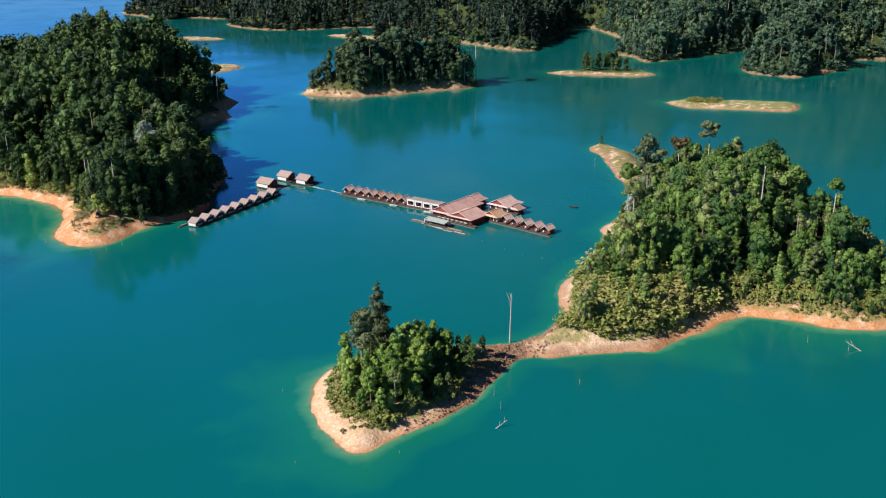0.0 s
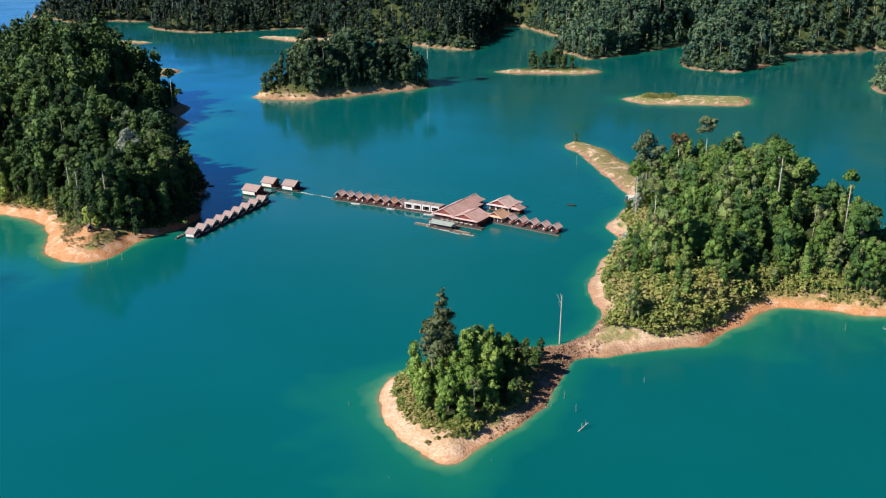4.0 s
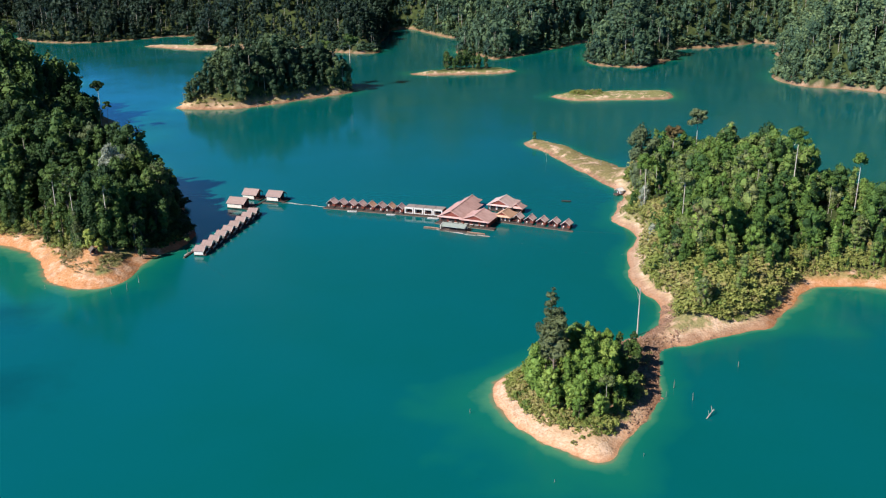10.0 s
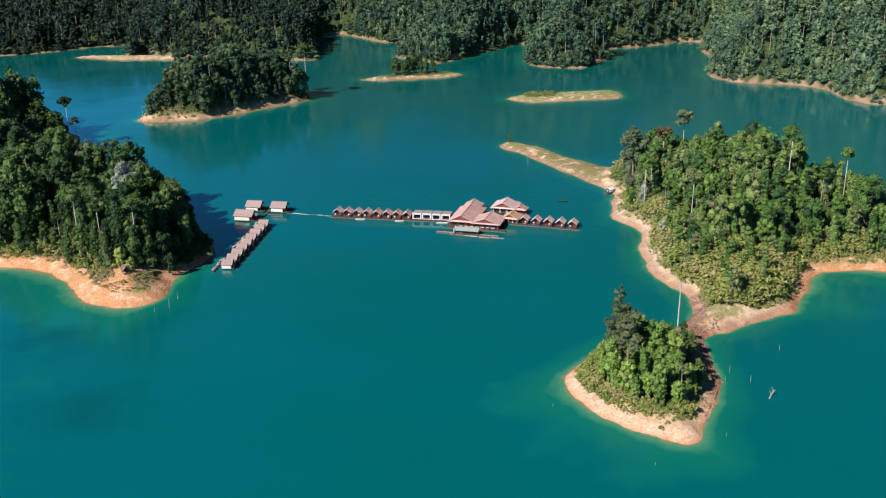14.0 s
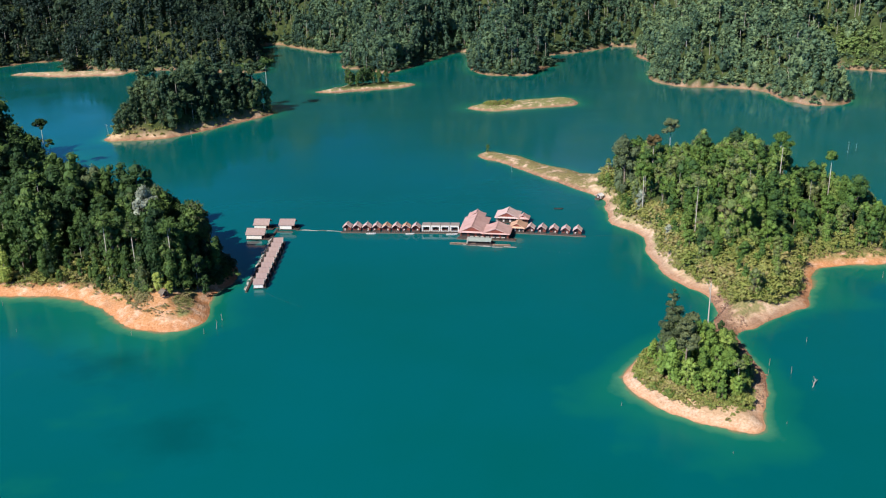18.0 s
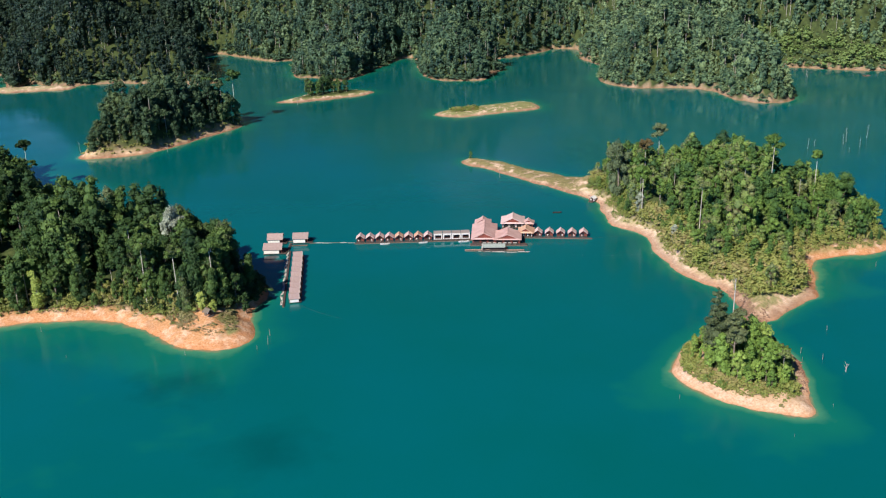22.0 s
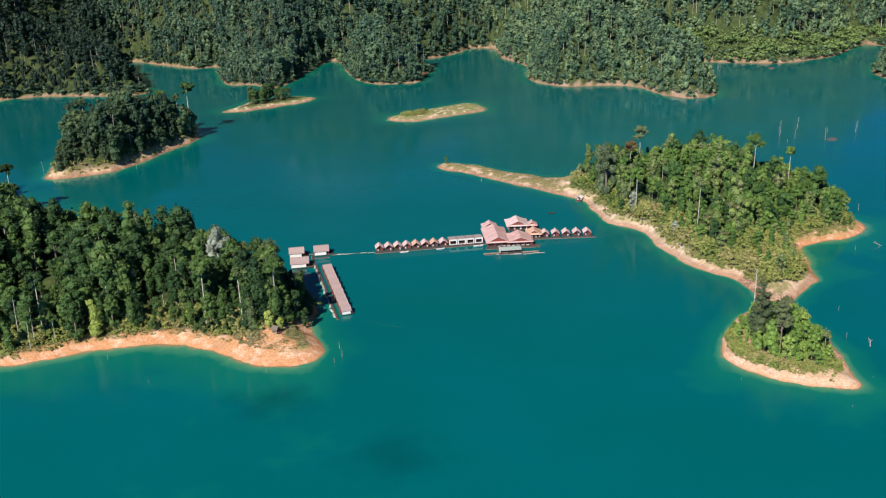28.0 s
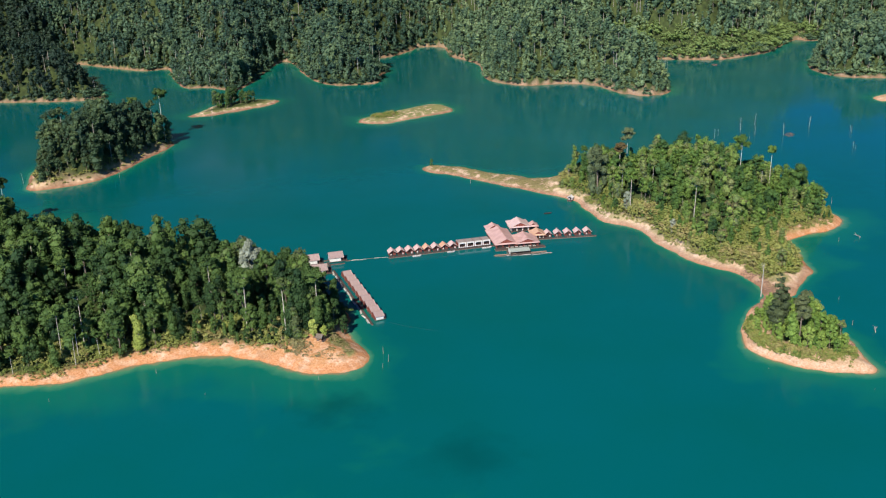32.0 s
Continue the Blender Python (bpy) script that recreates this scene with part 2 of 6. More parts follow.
WEST = [(0.00, (0.016, 0.043, 0.020)), (0.16, (0.032, 0.077, 0.028)), (0.36, (0.060, 0.122, 0.036)), (0.56, (0.107, 0.192, 0.049)), (0.74, (0.160, 0.258, 0.062)), (0.86, (0.137, 0.160, 0.086)), (1.00, (0.265, 0.394, 0.086))]
EAST = [(0.0, (0.029, 0.074, 0.028)), (0.13, (0.054, 0.124, 0.042)), (0.30, (0.108, 0.210, 0.048)), (0.48, (0.180, 0.305, 0.061)), (0.60, (0.248, 0.365, 0.087)),
        (0.68, (0.290, 0.320, 0.125)), (0.74, (0.135, 0.185, 0.095)), (0.82, (0.342, 0.480, 0.095)), (0.88, (0.230, 0.215, 0.110)), (0.95, (0.320, 0.225, 0.130))]
# BLUISH and HAZY: distance haze mixed into the leaf colour, bluer and paler
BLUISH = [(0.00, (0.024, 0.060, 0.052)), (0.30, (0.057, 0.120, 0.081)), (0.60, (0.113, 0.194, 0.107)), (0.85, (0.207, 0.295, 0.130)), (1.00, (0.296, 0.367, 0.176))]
# BLUISH darkened: the shade on the western hills is put into the leaf colour
SHADED = [(0.00, (0.007, 0.022, 0.022)), (0.30, (0.018, 0.043, 0.033)), (0.60, (0.036, 0.070, 0.045)), (0.85, (0.067, 0.105, 0.054)), (1.00, (0.095, 0.131, 0.073))]
# BLUISH at about two thirds, its haze tint kept
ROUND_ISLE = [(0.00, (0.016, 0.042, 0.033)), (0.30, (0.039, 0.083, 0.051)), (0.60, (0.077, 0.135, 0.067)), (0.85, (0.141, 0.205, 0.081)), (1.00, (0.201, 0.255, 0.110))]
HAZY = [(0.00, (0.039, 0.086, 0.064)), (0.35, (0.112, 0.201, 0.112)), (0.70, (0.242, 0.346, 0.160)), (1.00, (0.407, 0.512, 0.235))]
RUST = [(0.0, (0.17, 0.13, 0.055)), (0.5, (0.22, 0.15, 0.065)), (1.0, (0.25, 0.18, 0.08))]
SCRUB = [(0.00, (0.106, 0.170, 0.045)), (0.22, (0.185, 0.257, 0.059)), (0.45, (0.309, 0.345, 0.088)), (0.62, (0.371, 0.385, 0.113)), (0.80, (0.402, 0.321, 0.139)), (1.00, (0.371, 0.455, 0.113))]
DARKER = [(0.00, (0.078, 0.113, 0.056)), (0.50, (0.137, 0.175, 0.078)), (1.00, (0.211, 0.242, 0.109))]
M = dict(
    ground=ground_material(), water=water_material(),
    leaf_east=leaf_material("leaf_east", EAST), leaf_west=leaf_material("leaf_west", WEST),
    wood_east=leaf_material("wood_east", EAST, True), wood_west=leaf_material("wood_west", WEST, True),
    wood_hazy=leaf_material("wood_hazy", HAZY, True, gap_shade=1.15, grain=0.22),
    wood_blue=leaf_material("wood_blue", BLUISH, True, gap_shade=1.15, grain=0.22),
    wood_shaded=leaf_material("wood_shaded", SHADED, True, grain=0.25),
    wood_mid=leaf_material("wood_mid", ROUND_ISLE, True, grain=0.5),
    scrub=leaf_material("scrub_leaf", SCRUB, gap_shade=0.55), scrub_far=leaf_material("scrub_leaf_far", SCRUB, True, gap_shade=0.55),
    dry=leaf_material("dry_scrub_leaf", [(0.0, (0.22, 0.21, 0.085)), (0.35, (0.36, 0.33, 0.14)), (0.6, (0.44, 0.34, 0.18)), (0.8, (0.30, 0.32, 0.11)), (1.0, (0.26, 0.34, 0.09))], True, gap_shade=0.6),
    isle_leaf=leaf_material("isle_leaf", [(0.0, (0.098, 0.190, 0.041)), (0.3, (0.172, 0.293, 0.057)), (0.6, (0.259, 0.397, 0.081)), (0.85, (0.345, 0.471, 0.103)), (1.0, (0.391, 0.460, 0.138))], gap_shade=0.7),
    lime=leaf_material("lime_leaf", [(0.0, (0.15, 0.24, 0.07)), (0.5, (0.25, 0.36, 0.11)), (1.0, (0.32, 0.41, 0.15))], True),
    lime_leaf=leaf_material("yellow_green_leaf", [(0.0, (0.34, 0.42, 0.09)), (0.5, (0.44, 0.52, 0.12)), (1.0, (0.50, 0.56, 0.17))], gap_shade=0.6),
    rust_leaf=leaf_material("rust_leaf", RUST),
    dark_leaf=leaf_material("dark_leaf", DARKER),
    grey_leaf=leaf_material("grey_leaf", [(0.0, (0.14, 0.19, 0.095)), (0.6, (0.21, 0.27, 0.13)), (1.0, (0.26, 0.31, 0.16))]),
    silver_leaf=leaf_material("silver_leaf", [(0.0, (0.34, 0.40, 0.29)), (1.0, (0.56, 0.60, 0.48))]),
    bark=bark_material("bark", (0.10, 0.08, 0.06), (0.26, 0.22, 0.17)),
    pale_bark=bark_material("pale_bark", (0.28, 0.25, 0.21), (0.58, 0.54, 0.48)),
    snag_wood=bark_material("snag_wood", (0.15, 0.14, 0.12), (0.42, 0.40, 0.36)),
    driftwood=bark_material("driftwood", (0.26, 0.24, 0.21), (0.60, 0.57, 0.52)),
)

# ------------------------------------------------------------------ plan
def hashed(i, j, seed):
    v = np.sin(i * 127.1 + j * 311.7 + seed * 74.7) * 43758.5453
    return v - np.floor(v)


def value_noise(x, y, size, seed):
    x, y = np.asarray(x, float) / size, np.asarray(y, float) / size
    i, j = np.floor(x), np.floor(y)
    u, v = x - i, y - j
    u, v = u * u * (3 - 2 * u), v * v * (3 - 2 * v)
    a, b = hashed(i, j, seed), hashed(i + 1, j, seed)
    c, d = hashed(i, j + 1, seed), hashed(i + 1, j + 1, seed)
    return (a + (b - a) * u) * (1 - v) + (c + (d - c) * u) * v - 0.5


def outline(points, n=5):
    """A smooth closed line through the corners of a shore."""
    p = np.array(points, float)
    a, b, c, d = np.roll(p, 1, 0), p, np.roll(p, -1, 0), np.roll(p, -2, 0)
    out = []
    for t in np.arange(n) / n:
        out.append(0.5 * (2 * b + (c - a) * t + (2 * a - 5 * b + 4 * c - d) * t * t + (3 * b - a - 3 * c + d) * t ** 3))
    return np.stack(out, 1).reshape(-1, 2)


def inside_by(px, py, line):
    """Distance to a closed line, positive inside it."""
    got = np.empty(len(px))
    a, b = line, np.roll(line, -1, 0)
    ab = b - a
    ll = (ab ** 2).sum(1) + 1e-9
    for s in range(0, len(px), 8000):
        x, y = px[s:s + 8000, None], py[s:s + 8000, None]
        ax, ay = x - a[:, 0], y - a[:, 1]
        t = np.clip((ax * ab[:, 0] + ay * ab[:, 1]) / ll, 0, 1)
        d = np.sqrt(((ax - t * ab[:, 0]) ** 2 + (ay - t * ab[:, 1]) ** 2).min(1))
        over = (a[:, 1] > y) != (b[:, 1] > y)
        cut = a[:, 0] + (y - a[:, 1]) * ab[:, 0] / np.where(np.abs(ab[:, 1]) < 1e-9, 1e-9, ab[:, 1])
        odd = ((x < cut) & over).sum(1) % 2 == 1
        got[s:s + 8000] = np.where(odd, d, -d)
    return got


class Land:
    """A piece of shore: its outline, the bare bank round it and the hill behind."""

    def __init__(self, points, bank, rise, hill, reach, red=0.3, grass=0.3, rough=0.8, woods=True, lobe=None, slim=None, relief=0.35, flat=None):
        self.line = outline(points)
        self.bank, self.rise, self.hill, self.reach = bank, rise, hill, reach
        self.red, self.grass, self.rough, self.woods, self.lobe = red, grass, rough, woods, lobe
        self.slim, self.relief, self.flat = slim, relief, flat
        self.low, self.high = self.line.min(0) - 40, self.line.max(0) + 40

    def depth(self, x, y):
        d = np.full(len(x), -40.0)
        near = (x > self.low[0]) & (x < self.high[0]) & (y > self.low[1]) & (y < self.high[1])
        if near.any():
            xn, yn = x[near], y[near]
            w = value_noise(xn, yn, 9.0, 3) * 2.2 + value_noise(xn, yn, 3.2, 5) * 1.0
            d[near] = inside_by(xn, yn, self.line) + w * self.rough
        return d

    def edge(self, x, y):
        """How many metres from the water the growth begins."""
        if self.slim is None:
            return np.full(len(x), self.bank)
        ax, ay, bx, by, least = self.slim
        f = np.clip(((x - ax) * (bx - ax) + (y - ay) * (by - ay)) / ((bx - ax) ** 2 + (by - ay) ** 2), 0, 1)
        wide = self.bank * np.clip(0.3 + (x + 178) / 85, 0.3, 1.0)
        return wide + (np.minimum(least, wide) - wide) * f

    def height(self, x, y, d):
        edge = self.edge(x, y)
        t = np.clip(d / edge, 0, 1)
        up = self.rise * np.clip(0.25 + 0.75 * edge / self.bank, 0, 1) * t ** 0.85
        back = np.maximum(d - edge, 0)
        lobe = 1.0 if self.lobe is None else np.clip(self.lobe[0] + (y - self.lobe[1]) / self.lobe[2], self.lobe[0], 1.15)
        if self.flat is not None:
            lobe = lobe * (1 - 0.985 * self.flat(x, y))
        up += self.hill * lobe * (1 - np.exp(-back / self.reach)) * (1 + self.relief * (value_noise(x, y, 75.0, 9) + value_noise(x, y, 190.0, 4)))
        up += t * (value_noise(x, y, 5.0, 1) * 0.85 + value_noise(x, y, 2.4, 2) * 0.45)
        return np.where(d > 0, np.maximum(up, 0.03), np.maximum(d * 0.30, -3.6))


def low_spit(x, y):
    """1 on the low northern spit of the eastern island, 0 on its hill."""
    return np.clip((y - 58 - (x - 140) * 0.4) / 22, 0, 1) * (x < 190)


def low_west(x, y):
    """The western shoulder of the large island lies lower than its crest."""
    return 0.50 * np.clip((-202 - x) / 38, 0, 1)


LANDS = dict(
    near_isle=Land([(91.5, -182), (81, -173.5), (73.5, -162), (69, -149.5), (70.5, -140), (76.5, -131.5), (87, -123), (100, -116.5), (112, -113.5),
                    (121, -110), (127, -104), (134, -106), (129, -117), (122, -121), (119, -132), (114.5, -149), (107.5, -162.5), (99.5, -173)],
                   8.0, 3.0, 2.5, 14, 0.5, 0.25, 0.9),
    east_isle=Land([(116, -114), (121, -110), (127, -101), (131, -89), (131, -76), (129, -64), (131, -50), (135, -31), (143, -14), (141, 0),
                    (138, 14), (146, 31), (152, 53), (147, 74), (141, 97), (135, 118), (129, 142), (122, 157), (126, 166), (136, 162),
                    (144, 150), (149, 133), (157, 114), (167, 97), (184, 86), (202, 70), (218, 48), (231, 22), (240, -8), (247, -38),
                    (245, -62), (236, -75), (222, -78), (206, -74), (193, -72), (184, -78), (177, -88), (170, -97), (162, -105), (150, -110),
                    (136, -115), (125, -119)], 4.6, 2.0, 33, 48, 0.45, 0.75, 1.15, True, None, None, 0.35, low_spit),
    west_isle=Land([(-62, -51), (-72, -50), (-80, -43), (-87, -30), (-94, -17), (-103, -5), (-115, 3), (-128, 7), (-142, 10), (-155, 11),
                    (-168, 16), (-184, 26), (-215, 34), (-262, 50), (-310, 100), (-335, 190), (-300, 285), (-235, 318), (-190, 312), (-165, 293),
                    (-143, 266), (-127, 249), (-125, 222), (-111, 202), (-114, 188), (-119, 160), (-108, 128), (-82, 100), (-60, 76), (-50, 52),
                    (-45, 29), (-38, 8), (-41, -8), (-49, -20), (-53, -36), (-55, -46)], 6.0, 3.2, 62, 80, 1.0, 0.2, 0.9, True, (0.36, 45.0, 190.0), (-56, -36, -48, -17, 4.0), 0.35, low_west),
    mid_isle=Land([(-96, 291), (-80, 284), (-63, 283), (-47, 287), (-28, 299), (-8, 315), (8, 326), (18, 334), (23, 343),
                   (18, 356), (0, 366), (-32, 364), (-62, 350), (-82, 330), (-92, 308)], 3.4, 1.5, 33, 22, 0.45, 0.7, 1.0, True, None, (0, 320, 16, 340, 1.0)),
    islet=Land([(66, 417), (83, 409), (112, 409), (135, 411), (150, 418), (153, 424), (140, 440), (120, 443), (100, 440), (82, 428)],
               5.0, 1.6, 2.2, 12, 0.2, 1.4, 1.0),
    grass_bar=Land([(163, 305), (167, 295), (180, 287), (210, 287), (237, 285), (247, 295), (248, 316), (234, 321), (210, 318), (185, 316), (172, 314)],
                   5.0, 1.6, 0.8, 10, 0.2, 1.4, 1.0, False),
    far_west=Land([(-472, 768), (-450, 745), (-425, 737), (-410, 765), (-387, 760), (-365, 757), (-347, 772), (-340, 720), (-329, 692),
                   (-277, 660), (-227, 666), (-175, 700), (-150, 704), (-60, 800), (-60, 1700), (-700, 1700), (-560, 900)],
                  1.2, 0.7, 62, 150, 0.5, 0.4, 1.2, True, None, None, 0.9),
    sand_spit=Land([(-188, 622), (-170, 611), (-147, 594), (-120, 586), (-92, 580), (-80, 592), (-104, 610), (-140, 618), (-170, 627)],
                   7.0, 2.0, 1.0, 10, 0.3, 0.7, 1.0, False),
    far_mid=Land([(-142, 680), (-120, 640), (-95, 605), (-66, 597), (-38, 588), (2, 556), (34, 541), (44, 555), (43, 586), (54, 690),
                  (60, 724), (80, 732), (98, 688), (118, 646), (140, 638), (128, 595), (118, 560), (114, 533), (132, 517), (140, 494),
                  (152, 493), (177, 517), (213, 560), (250, 592), (248, 560), (230, 512), (222, 472), (226, 446), (245, 431), (262, 430),
                  (280, 458), (303, 473), (303, 520), (330, 536), (360, 541), (405, 567), (460, 640), (460, 1700), (-142, 1700)],
                 1.2, 0.7, 170, 180, 0.35, 0.4, 1.2, True, None, None, 0.9),
    far_east=Land([(425, 577), (424, 540), (398, 492), (396, 462), (384, 425), (356, 386), (346, 358), (354, 325), (386, 305), (400, 280),
                   (394, 250), (399, 223), (416, 215), (436, 222), (444, 245), (470, 296), (496, 340), (518, 358), (540, 335), (578, 291),
                   (617, 281), (655, 281), (707, 300), (745, 308), (820, 290), (1500, 400), (1500, 1700), (430, 1700)],
                  1.2, 0.7, 190, 160, 0.25, 0.5, 1.2, True, None, None, 0.9),
    far_cape=Land([(632, 216), (600, 187), (592, 160), (617, 125), (690, 70), (900, 20), (1500, 0), (1500, 260), (900, 250), (720, 235)],
                  1.2, 0.7, 140, 150, 0.25, 0.5, 1.2, True, None, None, 0.9),
    cape_bar=Land([(526, 76), (536, 69), (552, 68), (562, 76), (556, 87), (540, 89), (530, 85)], 5.0, 1.2, 0.5, 10, 0.5, 0.3, 1.0, False),
    nw_spit=Land([(-236, 372), (-205, 366), (-188, 392), (-196, 410), (-222, 412), (-242, 395)], 5.0, 1.5, 1.0, 10, 0.3, 0.9, 1.0, False),
    nw_spit_far=Land([(-330, 566), (-296, 566), (-280, 576), (-300, 584), (-332, 582)], 5.0, 1.3, 0.6, 10, 0.3, 0.9, 1.0, False),
)


def survey(x, y):
    """Height, and the land that makes it, at many places."""
    x, y = np.asarray(x, float), np.asarray(y, float)
    z, own, deep = np.full(len(x), -3.6), np.full(len(x), -1), np.full(len(x), -40.0)
    for k, land in enumerate(LANDS.values()):
        d = land.depth(x, y)
        h = np.where(d > -40, land.height(x, y, d), -3.6)
        up = h > z
        z, own, deep = np.where(up, h, z), np.where(up, k, own), np.where(up, d, deep)
    return z, own, deep


def steps(*runs):
    out = []
    for a, b, s in runs:
        out.append(np.arange(a, b, s))
    return np.concatenate(out)


def mesh_from(name, verts, faces, mats=(), attributes=None, slots=None, smooth=False):
    """A mesh from arrays; faces all have the same number of corners."""
    me = bpy.data.meshes.new(name)
    n, k = len(faces), faces.shape[1]
    me.vertices.add(len(verts)), me.loops.add(n * k), me.polygons.add(n)
    me.vertices.foreach_set("co", np.ascontiguousarray(verts, np.float32).ravel())
    me.loops.foreach_set("vertex_index", np.ascontiguousarray(faces, np.int32).ravel())
    me.polygons.foreach_set("loop_start", np.arange(0, n * k, k, dtype=np.int32))
    me.polygons.foreach_set("use_smooth", np.full(n, smooth))
    for m in mats:
        me.materials.append(m)
    if slots is not None:
        me.polygons.foreach_set("material_index", np.ascontiguousarray(slots, np.int32))
    for key, values in (attributes or {}).items():
        a = me.attributes.new(key, "FLOAT", "POINT")
        a.data.foreach_set("value", np.ascontiguousarray(values, np.float32))
    me.update(calc_edges=True)
    return me


# ------------------------------------------------------------------ ground and water
gx = steps((-4000, -800, 400), (-800, -400, 20), (-400, -190, 6), (-190, 262, 1.9), (262, 660, 4.8), (660, 1000, 20), (1000, 4001, 500))
gy = steps((-4000, -300, 370), (-300, -200, 12), (-200, 180, 1.9), (180, 800, 4.6), (800, 1300, 20), (1300, 4501, 400))
GX, GY = np.meshgrid(gx, gy)
fx, fy = GX.ravel(), GY.ravel()
fz, fown, fdeep = survey(fx, fy)
lands = list(LANDS.values())
red = np.array([v.red for v in lands] + [0.3])[fown]
red = np.where((fown == 1) & (fx > 160) & (fy < -40), 1.0, np.where((fown == 1) & (fy > -60), 0.25, red))
grass = np.array([v.grass for v in lands] + [0.0])[fown] * np.clip((fdeep - 2.0) / 2.5, 0, 1)
bank = np.full(len(fx), 900.0)
for k, v in enumerate(lands):
    if v.woods:
        bank[fown == k] = v.edge(fx[fown == k], fy[fown == k])
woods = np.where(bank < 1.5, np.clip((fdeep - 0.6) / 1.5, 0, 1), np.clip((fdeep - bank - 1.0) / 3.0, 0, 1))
# the long spit of the eastern island and its southern neck stay open
spit = (fx > 118) & (fx < 185) & (fy > 62 + (fx - 140) * 0.35) & (fy < 180)
neck = (fy < -92) & (fy > -121) & (fx > 118) & (fx < 150)
woods = np.where(spit | neck, 0.0, woods)
grass = np.where(spit, 1.15 * np.clip((fdeep - 1.0) / 1.5, 0, 1), grass)
grass = np.where((fx > 99) & (fx < 118) & (fy > -165) & (fy < -114), 1.25 * np.clip((fdeep - 2.0) / 2.0, 0, 1), grass)
tip = (fx > -64) & (fx < -40) & (fy > -50) & (fy < -8)
grass = np.where(tip, 1.6 * np.clip((fdeep - 4.5) / 2.0, 0, 1), grass)
woods = np.where((fx > -82) & (fx < -54) & (fy < -21) & (fy > -52), 0.0, woods)
grass = np.where(neck, 0.9 * np.clip((fdeep - 3.0) / 2.0, 0, 1), grass)
soil = np.clip(1 - np.abs(fx - 122 - (fy + 113) * 0.3) / 9.0, 0, 1) * (fy > -126) * (fy < -88)
soil = np.maximum(soil, np.clip((fx - 105) / 6.0, 0, 1) * (fy > -166) * (fy < -116) * (fx < 124) * 0.85)
for key in ("far_west", "far_mid", "far_east", "far_cape", "islet", "grass_bar", "mid_isle", "sand_spit", "nw_spit", "nw_spit_far"):
    soil = np.where(fown == list(LANDS).index(key), 0.85 * np.clip(3.0 - fdeep, 0, 1), soil)
soil = np.where((fown == list(LANDS).index("east_isle")) & (fx < 170), np.maximum(soil, 0.5 * np.clip(3.5 - fdeep, 0, 1)), soil)
soil = np.maximum(soil, spit * np.clip(2.2 - fdeep, 0, 1) * 0.8)
soil = np.maximum(soil, spit * 0.3)
nx, ny = len(gx), len(gy)
cell = (np.arange(ny - 1)[:, None] * nx + np.arange(nx - 1)).ravel()
quads = np.stack([cell, cell + 1, cell + nx + 1, cell + nx], 1)
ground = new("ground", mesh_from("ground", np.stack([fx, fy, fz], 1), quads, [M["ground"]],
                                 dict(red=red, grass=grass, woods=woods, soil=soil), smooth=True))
tagged(ground, "clay banks and wooded islands shelving into the lake", "ground", kind="structure")
# the lake: the same places, every second one, with the nearness of the bottom
ix, iy = np.unique(np.r_[np.arange(0, nx, 2), nx - 1]), np.unique(np.r_[np.arange(0, ny, 2), ny - 1])
shore = np.full(len(fx), -40.0)
# clay washes out farther round some shores than round others
wash = dict(near_isle=0.82 + 1.2 * np.clip(np.maximum((fx - 96) / 22, (fy + 136) / 22), 0, 1), east_isle=2.2 - 1.4 * np.clip((fx - 155) / 25, 0, 1) * np.clip((-45 - fy) / 25, 0, 1))
for key, land in LANDS.items():
    far_out = 0.55 + 0.75 * np.clip((fx + 70) / 24, 0, 1) if key == "west_isle" else wash.get(key, 1.3)
    shore = np.maximum(shore, (land.depth(fx, fy) - 0.3) * far_out)
offshore = np.clip(-shore, 0, 40).reshape(ny, nx)[np.ix_(iy, ix)].ravel()
wxs, wys = np.meshgrid(gx[ix], gy[iy])
mx = len(ix)
cell = (np.arange(len(iy) - 1)[:, None] * mx + np.arange(mx - 1)).ravel()
water = new("water", mesh_from("water", np.stack([wxs.ravel(), wys.ravel(), np.zeros(wxs.size)], 1),
                               np.stack([cell, cell + 1, cell + mx + 1, cell + mx], 1), [M["water"]], dict(offshore=offshore)))
tagged(water, "calm turquoise lake water mirroring the wooded shores", "water", kind="structure")

# ------------------------------------------------------------------ trees
OCTA = (np.array([(1, 0, 0), (0, 1, 0), (-1, 0, 0), (0, -1, 0), (0, 0, 1), (0, 0, -1)], float),
        np.array([(0, 1, 4), (1, 2, 4), (2, 3, 4), (3, 0, 4), (1, 0, 5), (2, 1, 5), (3, 2, 5), (0, 3, 5)]))


def split_once(verts, tris):
    """Each triangle into four, on the unit ball."""
    v, seen, out = list(verts), {}, []
    for a, b, c in tris:
        m = []
        for p, q in ((a, b), (b, c), (c, a)):
            key = (min(p, q), max(p, q))
            if key not in seen:
                seen[key] = len(v)
                w = v[p] + v[q]
                v.append(w / np.linalg.norm(w))
            m.append(seen[key])
        out += [(a, m[0], m[2]), (m[0], b, m[1]), (m[2], m[1], c), (m[0], m[1], m[2])]
    return np.array(v), np.array(out)


BALL = split_once(*OCTA)


